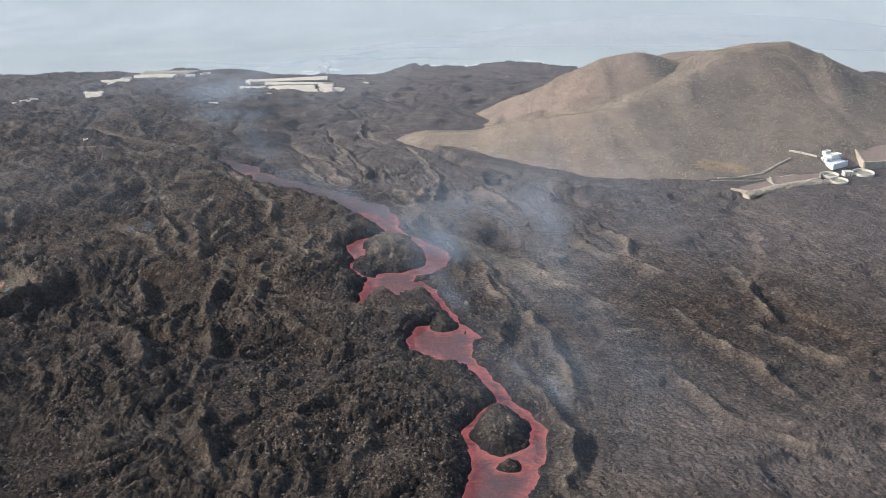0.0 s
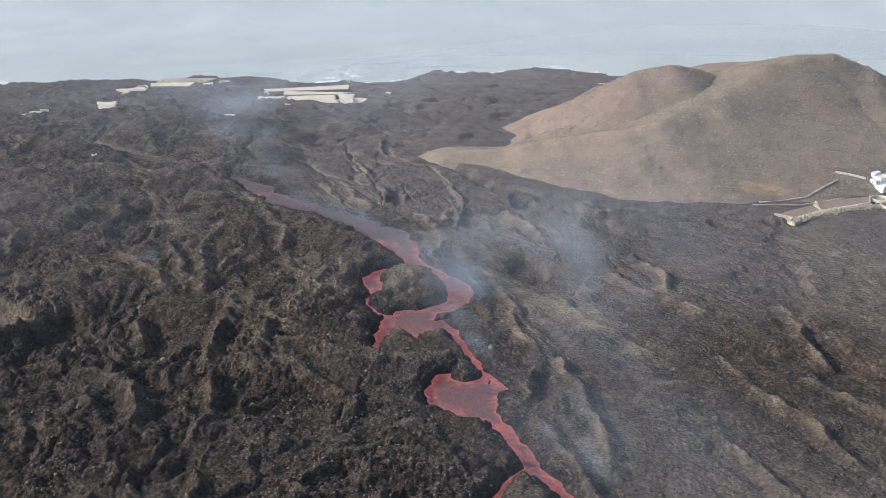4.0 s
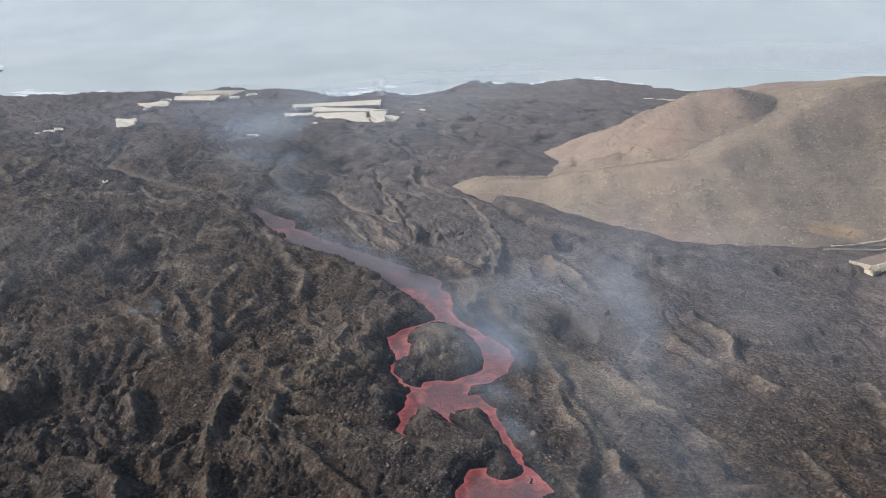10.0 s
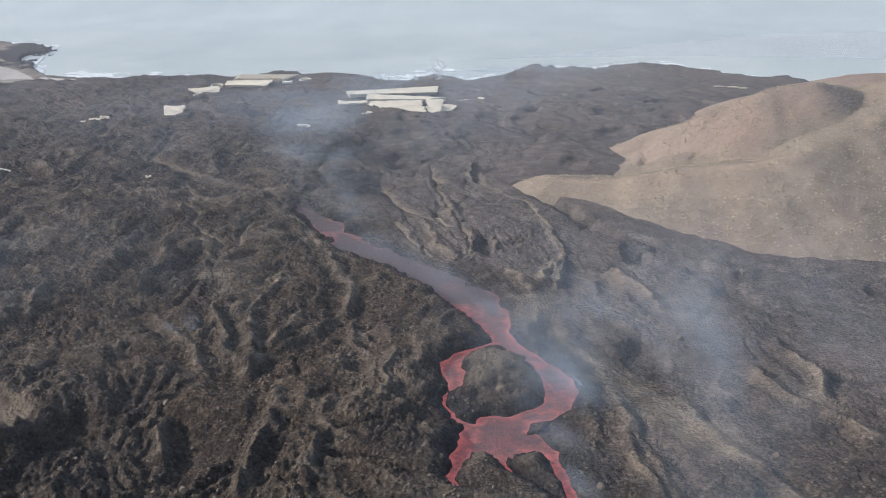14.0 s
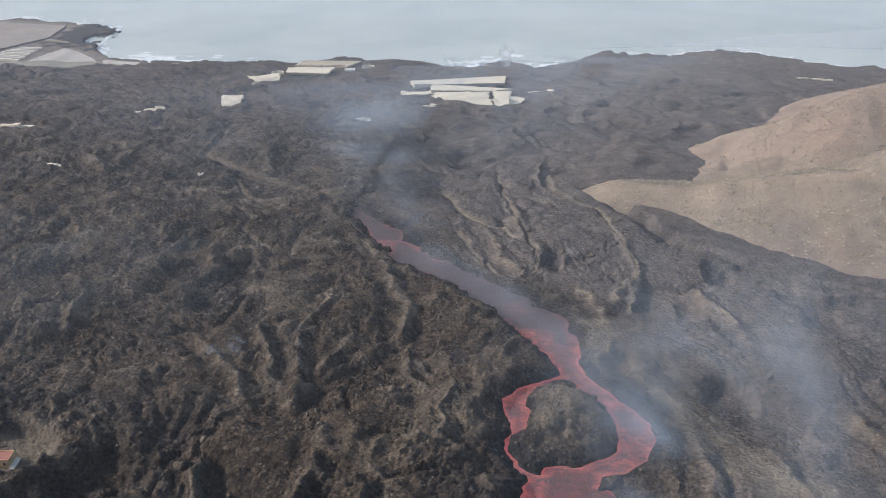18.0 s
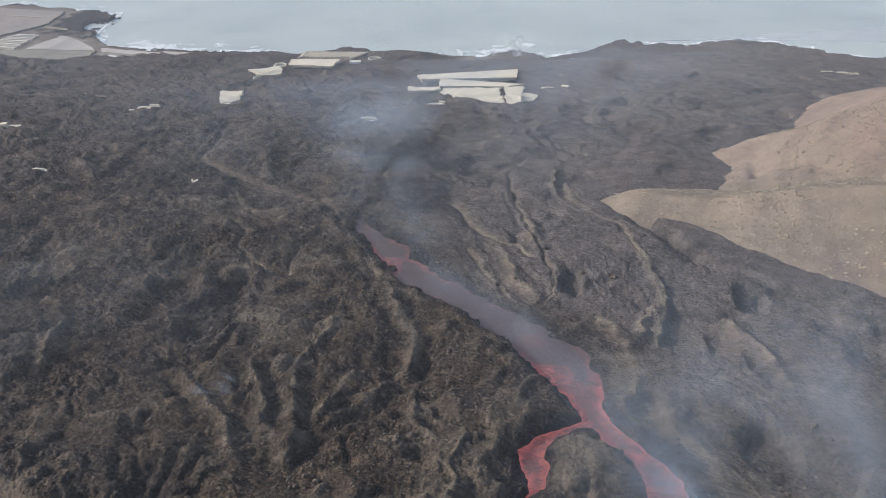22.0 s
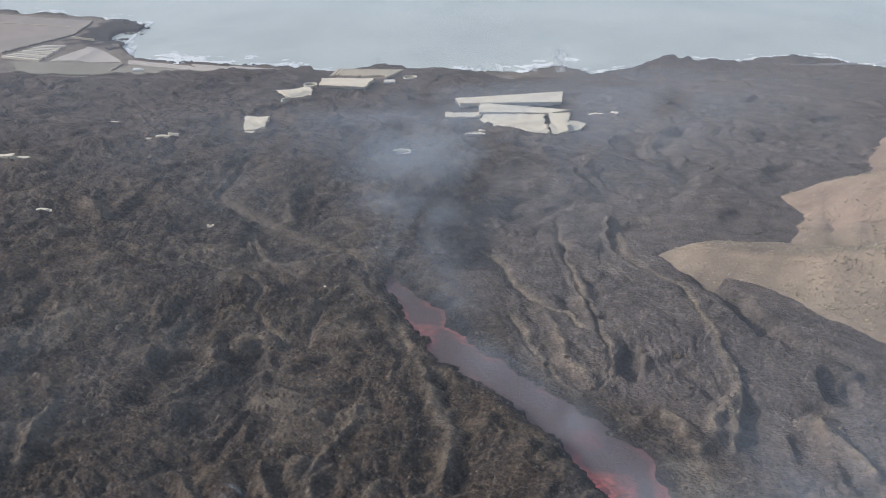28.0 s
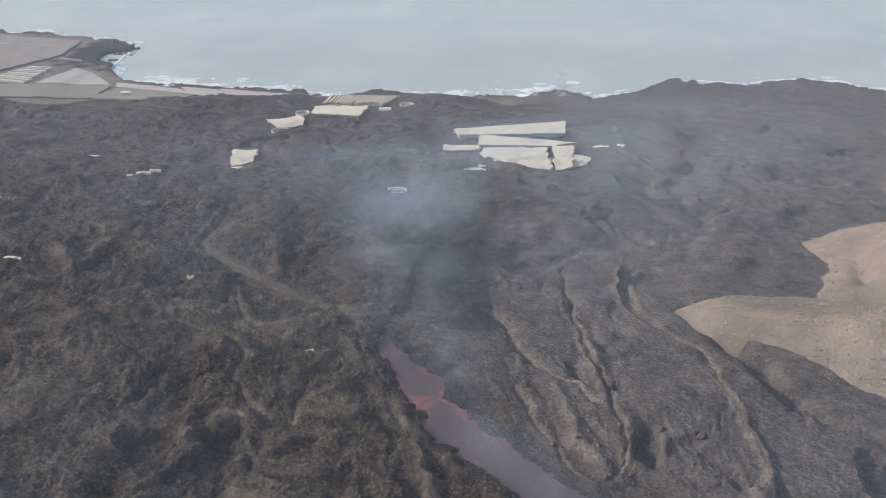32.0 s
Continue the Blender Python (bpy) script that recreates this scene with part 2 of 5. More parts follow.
SMOKE, STEAM = smoke_material("blue_smoke", (0.62, 0.71, 0.80), 0.9, 0.022, 0.7), smoke_material("white_steam", (0.95, 0.95, 0.95), 1.0, 0.05, 0.3)
VEIL = smoke_material("smoke_veil", (0.58, 0.70, 0.82), 1.0, 0.016, 1.0)
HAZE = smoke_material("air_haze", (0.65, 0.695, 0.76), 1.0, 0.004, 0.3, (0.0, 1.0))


# ---- mesh helpers ----
def part(name, bm, material, parent=None, label=""):
    """Links a bmesh as one mesh object under a thing or part."""
    me = bpy.data.meshes.new(name)
    bm.to_mesh(me)
    bm.free()
    me.materials.append(material)
    ob = new(name, me)
    ob.parent = parent
    if label:
        tagged(ob, label)
    return ob


def grid_mesh(name, X, Y, Z, material, keep=None, **attrs):
    """A smooth sheet over 2D arrays of places, with point attributes."""
    r, c = X.shape
    me = bpy.data.meshes.new(name)
    me.vertices.add(r * c)
    me.vertices.foreach_set("co", np.stack((X, Y, Z), -1).astype(np.float32).ravel())
    i = np.arange(r * c, dtype=np.int32).reshape(r, c)
    q = np.stack((i[:-1, :-1], i[:-1, 1:], i[1:, 1:], i[1:, :-1]), -1).reshape(-1, 4)
    if keep is not None:
        q = q[keep[:-1, :-1].ravel()]
        used = np.unique(q)
        index = np.zeros(r * c, np.int32)
        index[used] = np.arange(len(used))
        q = index[q]
        me.clear_geometry()
        me.vertices.add(len(used))
        me.vertices.foreach_set("co", np.stack((X, Y, Z), -1).reshape(-1, 3)[used].astype(np.float32).ravel())
        attrs = {key: np.asarray(v).ravel()[used] for key, v in attrs.items()}
    me.loops.add(q.size)
    me.loops.foreach_set("vertex_index", q.ravel())
    me.polygons.add(len(q))
    me.polygons.foreach_set("loop_start", np.arange(0, q.size, 4, dtype=np.int32))
    me.polygons.foreach_set("loop_total", np.full(len(q), 4, np.int32))
    me.polygons.foreach_set("use_smooth", np.ones(len(q), bool))
    for key, v in attrs.items():
        me.attributes.new(key, "FLOAT", "POINT").data.foreach_set("value", np.clip(v, 0, 1).astype(np.float32).ravel())
    me.materials.append(material)
    me.update()
    me.validate()
    return new(name, me)


# ---- the lie of the land ----
def lattice(ix, iy, seed):
    h = (ix * 374761393 + iy * 668265263 + seed * 974634533) & 0xFFFFFFFF
    h = ((h ^ (h >> 13)) * 1274126177) & 0xFFFFFFFF
    h = ((h ^ (h >> 15)) * 2246822519) & 0xFFFFFFFF
    return ((h ^ (h >> 16)) & 0xFFFF) / 32767.5 - 1.0


def vn(x, y, size, seed):
    """Smooth noise, -1 to 1, with lumps of the given size in metres."""
    x, y = x / size + seed * 17.13, y / size - seed * 9.7
    xf, yf = np.floor(x), np.floor(y)
    ix, iy = xf.astype(np.int64), yf.astype(np.int64)
    u, v = x - xf, y - yf
    u, v = u * u * u * (u * (6 * u - 15) + 10), v * v * v * (v * (6 * v - 15) + 10)
    a, b = lattice(ix, iy, seed), lattice(ix + 1, iy, seed)
    c, d = lattice(ix, iy + 1, seed), lattice(ix + 1, iy + 1, seed)
    return a + (b - a) * u + (c - a) * v + (a - b - c + d) * u * v


def ridged(x, y, size, seed):
    return 1.0 - np.abs(vn(x, y, size, seed)) * 2.0


def smooth(a, b, v):
    t = np.clip((v - a) / (b - a), 0, 1)
    return t * t * (3 - 2 * t)


def along(pts, x, y):
    """Distance to a polyline, and the value of its last column there."""
    best, val = np.full(x.shape, 1e9), np.zeros(x.shape)
    for a, b in zip(pts[:-1], pts[1:]):
        dx, dy = b[0] - a[0], b[1] - a[1]
        s = np.clip(((x - a[0]) * dx + (y - a[1]) * dy) / (dx * dx + dy * dy + 1e-9), 0, 1)
        d = np.hypot(x - a[0] - s * dx, y - a[1] - s * dy)
        near = d < best
        best = np.where(near, d, best)
        val = np.where(near, a[-1] + s * (b[-1] - a[-1]), val)
    return best, val


SEA_Z = -252.0
RISE = ((-2000, 60), (0, 0), (288, 0), (576, 2.2), (720, 5.8), (907, 9.1), (1037, 11.5), (1188, 13.5), (1354, 6), (1500, -4), (1650, -12), (2200, -30))
CLIFF = ((-2500, 1400), (-788, 1459), (-717, 1462), (-669, 1491), (-625, 1540), (-557, 1576), (-464, 1610), (-415, 1668), (-356, 1655), (-299, 1655), (-178, 1690), (0, 1720), (400, 1740), (2500, 1750))
COAST = ((-2500, 2150), (-1243, 2132), (-1127, 2123), (-1037, 2118), (-975, 2096), (-955, 2085), (-930, 1935), (-852, 1880), (-765, 1869), (-688, 1877), (-500, 1872), (-320, 1899), (-211, 1932), (-169, 1915), (-108, 1963), (-70, 2013), (27, 2015), (126, 2068), (187, 2040), (237, 2012), (290, 1972), (349, 1968), (600, 2000), (2500, 2050))


def table(rows, v):
    return np.interp(v, [r[0] for r in rows], [r[1] for r in rows])


def base(x, y):
    """The slope on which the lava lies, without its roughness."""
    z = -0.098 * y + table(RISE, y)
    z = z - 15 * smooth(-330, -220, x) * (1 - 0.35 * smooth(-90, 60, x)) * smooth(1530, 1710, y)
    z = z + 5 * np.exp(-((x + 25) / 85) ** 2 - ((y - 860) / 115) ** 2)
    cliff = table(CLIFF, x) + 12 * vn(x, y, 45, 3)
    coast = table(COAST, x) + 14 * vn(x, y, 34, 4) + 7 * vn(x, y, 12, 5)
    flat = SEA_Z + 5.0 + 3.0 * smooth(60, 250, coast - y)
    left = smooth(-150, -330, x)
    run = smooth(0, 1, (y - cliff) / np.maximum(coast - cliff, 30))
    down = flat + (z - flat) * (1 - np.where(left > 0.5, smooth(0, 55, y - cliff), run ** 0.8))
    down = np.where(left > 0.5, down, z + (SEA_Z + 4 - z) * run)
    z = np.where(y > cliff, down, z)
    z = z + (SEA_Z - 14 - z) * smooth(-4, 9, y - coast)
    cove = np.hypot((x + 948) / 34, (y - 2008) / 34) + 0.22 * vn(x, y, 18, 1)
    return z + (SEA_Z - 14 - z) * smooth(1.1, 0.85, cove)


# molten channel: x, y, half width
RIVER_LOW = ((27, 236, 1), (25, 262, 9), (24, 300, 13), (20, 350, 13), (27, 372, 14), (29, 388, 17), (28, 408, 19), (29, 428, 11), (29, 440, 4.8), (24, 456, 4.6), (19, 470, 4.2), (15, 481, 3.6), (7, 492, 12), (0, 503, 18), (-1, 514, 19.5), (0, 525, 15), (8, 538, 2.8), (7, 547, 2.6), (4, 556, 2.8), (-1, 568, 3), (-4, 578, 4), (-12, 588, 9), (-27, 598, 19))
RIVER_UP = ((-27, 598, 19), (-29, 610, 15), (-21, 620, 6), (-11, 626, 7), (-5, 634, 8.5), (-2, 647, 9), (-6, 662, 8.5), (-13, 675, 7.5), (-22, 686, 7), (-31, 696, 6.5), (-37, 709, 7), (-40, 722, 9.5), (-48, 742, 14), (-58, 760, 16.5), (-74, 779, 14), (-94, 800, 13), (-118, 823, 12), (-143, 845, 12))
RIVER = RIVER_LOW + RIVER_UP[1:]
RIVER_FAR = ((-143, 845, 12), (-162, 872, 11), (-187, 910, 8), (-207, 938, 3))
ISLES = ((25, 407, 13, 21), (28, 376, 4.5, 4.2), (-35.5, 570, 9, 14), (-14, 577, 8.5, 12), (1, 534, 7.5, 9))
# narrow arms round the islands
BRANCH = ((-36, 700, 5), (-46, 693, 4.5), (-55, 683, 5), (-59, 671, 6.5), (-56, 658, 5), (-54, 644, 3.4), (-58, 637, 1.8), (-58, 629, 1.5), (-51, 618, 1.8), (-44, 610, 4), (-45, 597, 5), (-47, 581, 4), (-47, 566, 2.4), (-44, 556, 1.8), (-37, 552, 1.1))
STRAND = ((-30, 590, 5), (-26, 577, 2.2), (-16, 564, 1.8), (-10, 558, 1.5), (-3, 551, 1.0))
RING = ((27, 437, 3), (17, 422, 2.4), (10.5, 406, 2.4), (12.5, 391, 3.4), (18, 382, 4))
BEND = ((5, 549, 2.4), (7, 542, 2.6), (14, 527, 3), (17, 515, 4))


def river(x, y):
    """Signed distance to the molten channel's edge, below zero inside."""
    wx, wy = x + 1.6 * vn(x, y, 9, 21) + 0.7 * vn(x, y, 3.5, 22), y + 1.6 * vn(x, y, 9, 23) + 0.7 * vn(x, y, 3.5, 24)
    d = np.full(x.shape, 1e9)
    for line in (RIVER, RIVER_FAR):
        e, w = along(line, wx, wy)
        d = np.minimum(d, e - w)
    for cx, cy, rx, ry in ISLES:
        k = np.hypot((wx - cx) / rx, (wy - cy) / ry)
        d = np.maximum(d, (1 - k) * min(rx, ry))
    for line in (BRANCH, STRAND, RING, BEND):
        e, w = along(line, wx, wy)
        d = np.minimum(d, e - w)
    return d + 2.2 * smooth(715, 780, y) * (vn(x, y, 9, 25) + 0.6 * vn(x, y, 3, 26)) + 2.5 * smooth(760, 860, y) * vn(x, y, 30, 27)


RUN_Y, RUN_X = [p[1] for p in RIVER + RIVER_FAR[1:]], [p[0] for p in RIVER + RIVER_FAR[1:]]


# old channels on the flow: x, y, height of levee; then half width and depth of the bed, and how pale it is
OLD_EAST = (
    (((-10, 774, 1.5), (-7, 795, 2), (-4, 822, 2.5), (-6, 841, 2.5), (-18, 896, 2.5), (-26, 928, 2.5), (-39, 955, 2.5), (-55, 974, 3)), 1.3, 0.4, 1.0),
    (((-55, 974, 3), (-70, 1003, 4), (-78, 1031, 5), (-75, 1060, 4), (-60, 1066, 2)), 5.0, 3.0, 0.2),
    (((-60, 846, 2), (-61, 832, 3), (-65, 819, 3), (-73, 811, 3), (-67, 826, 2.5), (-66, 845, 2.5), (-72, 873, 2.5), (-82, 905, 2), (-95, 949, 2), (-107, 1000, 2), (-116, 1048, 1)), 1.5, 1.3, 0.25),
    (((66, 600, 1), (46, 628, 1.5), (33, 647, 2), (17, 669, 2.5), (0, 688, 3), (-14, 702, 3), (-20, 715, 3), (-25, 735, 3), (-26, 752, 2)), 8.0, 0.2, 1.0),
    (((-78, 808, 2), (-89, 821, 2.5), (-100, 840, 2.5), (-111, 862, 2.5), (-123, 885, 2)), 2.2, 0.8, 0.5),
    (((-85, 878, 2), (-93, 897, 2.5), (-108, 902, 2.5), (-127, 928, 2.5), (-139, 958, 2), (-153, 981, 2)), 2.0, 0.7, 0.5),
    (((-181, 974, 3), (-197, 998, 3.5), (-209, 1030, 3), (-204, 1044, 2)), 3.2, 2.0, 0.4),
)
OLD_WEST = (
    (((-247, 963, 3), (-270, 977, 3), (-294, 991, 3), (-319, 1006, 3), (-340, 1023, 3.5), (-362, 1047, 3.5), (-366, 1098, 3), (-377, 1150, 2)), 4.2, 1.0, 0.5),
    (((-326, 920, 2.5), (-304, 916, 3), (-283, 909, 3), (-270, 893, 3), (-261, 866, 3), (-249, 849, 2.5), (-234, 834, 2.5), (-225, 824, 2)), 1.7, 0.8, 0.7),
    (((-306, 978, 2.5), (-291, 945, 3), (-272, 924, 2.5), (-256, 919, 2)), 2.4, 0.8, 0.45),
    (((-240, 965, 3), (-223, 943, 3), (-211, 913, 3), (-193, 895, 3), (-185, 877, 3), (-178, 852, 3), (-166, 837, 3), (-150, 830, 2)), 3.0, 1.3, 0.5),
    (((-211, 891, 2.5), (-224, 874, 3), (-226, 854, 3), (-220, 831, 2)), 1.8, 0.6, 0.5),
)
# sharp crests: x, y along each, then height
FOLDS_WEST = (
    ((-234, 709, 4), (-195, 667, 4), (-179, 636, 2)), ((-198, 716, 4), (-176, 670, 4), (-161, 648, 2)), ((-176, 720, 3), (-168, 676, 4)),
    ((-150, 719, 3), (-155, 683, 4), (-160, 644, 3)), ((-132, 783, 3), (-124, 730, 4), (-138, 694, 4), (-152, 671, 3)),
    ((-333, 772, 3), (-312, 748, 4), (-300, 702, 4)), ((-115, 705, 3), (-111, 682, 3), (-102, 667, 2)),
    ((-128, 533, 4), (-133, 565, 5), (-133, 597, 4), (-137, 625, 3)), ((-194, 579, 4), (-182, 591, 4), (-170, 561, 4)),
)
FOLDS_NEAR = (
    ((-272, 612, 4), (-252, 600, 5), (-244, 575, 5), (-250, 550, 3)), ((-160, 655, 4), (-175, 697, 4)), ((-109, 622, 3), (-112, 599, 4), (-86, 576, 4), (-60, 569, 3)),
    ((-120, 411, 4), (-109, 417, 4), (-99, 385, 5), (-88, 358, 3)), ((-117, 447, 3), (-113, 466, 4), (-122, 518, 4)),
    ((-192, 517, 4), (-164, 509, 5), (-150, 480, 5), (-151, 469, 3)), ((-203, 472, 3), (-188, 446, 4)), ((-40, 474, 2), (-12, 468, 2)),
    ((-30, 407, 3), (-33, 377, 3), (-40, 350, 3)), ((-99, 562, 3), (-85, 535, 3), (-57, 503, 3)),
)
FOLDS_FAR = (
    ((-142, 800, 3), (-131, 762, 3), (-125, 723, 3)), ((-186, 873, 4), (-160, 832, 4), (-141, 784, 3)), ((-190, 869, 3), (-172, 845, 4), (-146, 826, 4), (-130, 797, 3)),
    ((-221, 840, 3), (-207, 866, 4), (-186, 876, 4)), ((-301, 965, 3), (-280, 929, 4), (-256, 920, 3), (-226, 927, 4), (-203, 904, 3)),
    ((-98, 966, 2), (-82, 904, 3), (-68, 859, 2)), ((-106, 898, 2), (-88, 848, 3), (-69, 817, 2)), ((-42, 801, 2), (-26, 780, 3), (-17, 756, 2)),
)
FOLDS_EAST = (
    ((24, 633, 2), (47, 546, 4), (61, 476, 4), (62, 431, 3)), ((37, 546, 3), (27, 490, 2), (46, 440, 3), (56, 400, 4), (50, 355, 3)),
    ((129, 547, 2), (138, 514, 3), (155, 477, 4), (165, 444, 2)), ((184, 625, 2), (182, 566, 4), (184, 548, 3)), ((167, 522, 2), (187, 499, 4), (209, 471, 3)),
    ((87, 565, 2), (91, 521, 3), (111, 514, 2)), ((108, 483, 2), (129, 409, 3), (157, 389, 3)), ((15, 675, 2), (25, 638, 3), (28, 589, 3), (40, 552, 3)),
)
FOLDS_OUT = (
    ((53, 647, 2), (65, 608, 3), (83, 580, 3), (95, 554, 2)), ((110, 714, 3), (124, 680, 4), (122, 655, 3)), ((91, 683, 2), (110, 647, 3), (139, 617, 3)),
    ((-60, 780, 1), (-40, 800, 2), (-19, 779, 2), (-8, 820, 2)), ((29, 813, 2), (43, 778, 3), (55, 747, 2)),
)
# hollows: x, y, radii along x and y, depth
HOLLOWS = (
    (-222, 560, 17, 40, 9), (-240, 545, 14, 20, 6), (-12, 718, 9, 13, 5), (40, 693, 12, 18, 5), (44, 846, 12, 18, 5), (25, 787, 9, 16, 4),
    (-276, 800, 12, 14, 4), (-410, 874, 18, 14, 4), (-56, 846, 7, 16, 5), (-57, 1040, 16, 20, 6), (-403, 1000, 16, 26, 5), (-255, 899, 8, 10, 4),
    (-246, 813, 10, 9, 5), (-138, 1053, 14, 16, 4), (1, 612, 9, 10, 4), (-67, 655, 8, 13, 4), (189, 801, 12, 14, 5),
)
MOAT = ((-40, 1004, 4), (-28, 984, 5), (-12, 955, 6), (-2, 932, 6), (12, 905, 5), (32, 884, 4), (65, 862, 3), (110, 842, 3), (160, 826, 2))
# level ground for buildings: x, y, radius
PADS = ((-210, 1390, 75), (-160, 1330, 50), (-440, 1410, 35), (-410, 1500, 55), (-415, 1590, 60), (-418, 1255, 32), (-262, 588, 17), (335, 890, 55), (285, 845, 40), (-216, 1271, 17), (-262, 1190, 14), (-429, 1378, 14))


# across-flow shift of the ropes along y
FLOW = ((0, 0), (650, 487), (750, 540), (850, 573), (1300, 722), (2200, 1000))


def window(x, y, pts, margin):
    """Places within reach of a polyline."""
    p = np.array(pts)[:, :2]
    lo, hi = p.min(0) - margin, p.max(0) + margin
    return np.nonzero((x > lo[0]) & (x < hi[0]) & (y > lo[1]) & (y < hi[1]))


def relief(x, y):
    """The roughness of the lava, and how much pale ash or fresh dark crust lies on it."""
    d = river(x, y)
    side = smooth(-25, 45, x - np.interp(y, RUN_Y, RUN_X))
    far = smooth(1350, 1650, y)
    wx, wy = x + 14 * vn(x, y, 45, 31) + 5 * vn(x, y, 14, 32), y + 14 * vn(x, y, 45, 33) + 5 * vn(x, y, 14, 34)
    k7 = smooth(660, 840, y)
    near = np.zeros(x.shape)
    # rubbly lobes on one side of the channel, with winding crests between them
    mound = np.abs(vn(wx, wy, 26, 15))
    worm = vn(wx, wy * 0.6, 38, 9) + 0.16 * vn(wx, wy, 9, 8)
    crest = np.exp(-(worm / 0.085) ** 2) * smooth(-0.35, 0.25, vn(x, y, 75, 7))
    lesser = vn(wx + 0.4 * wy, wy * 0.5, 24, 6) + 0.2 * vn(wx, wy, 7, 5)
    rills = np.exp(-(lesser / 0.11) ** 2) * smooth(-0.25, 0.3, vn(x, y, 60, 16))
    levee = 2.4 * crest + 1.4 * rills
    lump = levee * (1 - 0.2 * k7) + 3.4 * vn(wx, wy, 58, 35) + 4.6 * mound + 3.3 * np.abs(vn(wx, wy, 11, 37)) + 1.6 * k7 * np.abs(vn(wx, wy, 6, 2))
    pit = smooth(0.28, 0.62, vn(wx, wy * 0.8, 46, 14) + 0.25 * vn(wx, wy, 15, 13))
    # drawn-out folds and ropes that follow the flow on the other side
    flow = 0.85 * (x + table(FLOW, y)) + 15 * vn(x, y, 85, 39) + 6 * vn(x, y, 30, 40) + 1.8 * vn(x, y, 8, 12)
    ahead = 1.5 * (0.9 * y - 0.3 * x + 8 * vn(x, y, 25, 34))
    ropes = np.sin(flow * (2 * math.pi / 5.7) + 2.0 * vn(x, y, 16, 20))
    where = smooth(0.0, 0.5, vn(x, y, 42, 19))
    drawn = 1.6 * np.abs(vn(flow, ahead * 0.33, 22, 29)) + 0.9 * np.abs(vn(wx, wy, 8, 17)) + 0.7 * np.abs(vn(x, y, 3.6, 18))
    crack = np.exp(-(vn(flow, ahead * 0.24, 15, 25) / 0.07) ** 2) * smooth(-0.2, 0.35, vn(x, y, 50, 26)) + 0.7 * np.exp(-(vn(flow, ahead * 0.3, 8, 30) / 0.09) ** 2) * smooth(0.0, 0.5, vn(x, y, 38, 31))
    fold = 3.2 * vn(wx, wy, 70, 38) + (0.35 * ropes * where - 1.3 * crack) * (1 - smooth(950, 1150, y)) + drawn * (0.6 + 0.5 * smooth(-0.4, 0.4, vn(x, y, 60, 24))) - 3.6 * pit + (3.6 * vn(wx, wy, 90, 19) + 4.5 * np.abs(vn(wx, wy * 1.4, 38, 27)) + 2.4 * np.abs(vn(wx, wy, 14, 28))) * smooth(850, 1050, y)
    h = (lump - 3.4 * pit) * (1 - 0.85 * side) + fold * side * 0.9
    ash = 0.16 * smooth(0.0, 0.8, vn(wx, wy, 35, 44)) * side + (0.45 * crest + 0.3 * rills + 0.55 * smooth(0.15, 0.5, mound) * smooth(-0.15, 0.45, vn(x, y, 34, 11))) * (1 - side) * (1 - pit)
    for lines in (FOLDS_WEST, FOLDS_NEAR, FOLDS_FAR, FOLDS_EAST, FOLDS_OUT):
        for line in lines:
            k = window(x, y, line, 16)
            if not len(k[0]):
                continue
            a, b = x[k], y[k]
            e, up = along(line, a + 2.6 * vn(a, b, 13, 45) + 0.8 * vn(a, b, 4, 47), b + 2.6 * vn(a, b, 13, 46))
            f = 0.6 * np.exp(-(e / 2.2) ** 2) + 0.5 * np.exp(-(e / 5.5) ** 2)
            h[k] = h[k] * (1 - 0.6 * np.exp(-(e / 7) ** 2)) + up * 1.35 * f * (0.85 + 0.35 * vn(a, b, 9, 48)) - 1.2 * np.exp(-((e - 8) / 3) ** 2)
            near[k] = np.maximum(near[k], np.exp(-(e / 6) ** 2))
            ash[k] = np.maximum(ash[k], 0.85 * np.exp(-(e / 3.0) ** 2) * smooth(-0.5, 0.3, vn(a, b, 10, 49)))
    for line, wide, deep, pale in OLD_EAST + OLD_WEST:
        k = window(x, y, line, 4 * wide + 12)
        if not len(k[0]):
            continue
        a, b = x[k], y[k]
        e, up = along(line, a + 2.6 * vn(a, b, 18, 45) + 0.9 * vn(a, b, 5, 47), b + 2.6 * vn(a, b, 18, 46))
        bank = np.exp(-((e - wide) / min(1.8, 0.9 * wide)) ** 2)
        h[k] = h[k] * (1 - 0.75 * np.exp(-(e / (2 * wide)) ** 2)) + up * 0.55 * bank * (0.8 + 0.6 * vn(a, b, 9, 48)) - deep * smooth(wide, wide * 0.4, e) * (0.7 + 0.5 * vn(a, b, 20, 50))
        near[k] = np.maximum(near[k], np.exp(-(e / (1.7 * wide)) ** 2))
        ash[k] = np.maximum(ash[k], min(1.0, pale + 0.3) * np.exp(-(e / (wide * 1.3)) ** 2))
    for px, py, rx, ry, deep in HOLLOWS:
        k = window(x, y, ((px - rx, py - ry), (px + rx, py + ry)), 20)
        if not len(k[0]):
            continue
        a, b = x[k], y[k]
        q = np.hypot((a - px + 4 * vn(a, b, 12, 51)) / rx, (b - py + 4 * vn(a, b, 12, 52)) / ry)
        h[k] = h[k] * (1 - 0.5 * smooth(1.2, 0.8, q)) - deep * smooth(1.1, 0.7, q)
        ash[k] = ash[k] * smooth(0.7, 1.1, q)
    k = window(x, y, ((-80, 820), (460, 1200)), 0)
    if len(k[0]):
        h[k] = h[k] * (1 - 0.75 * smooth(-16, -3, cone_height(x[k], y[k]) - base(x[k], y[k])))
    k = window(x, y, MOAT, 25)
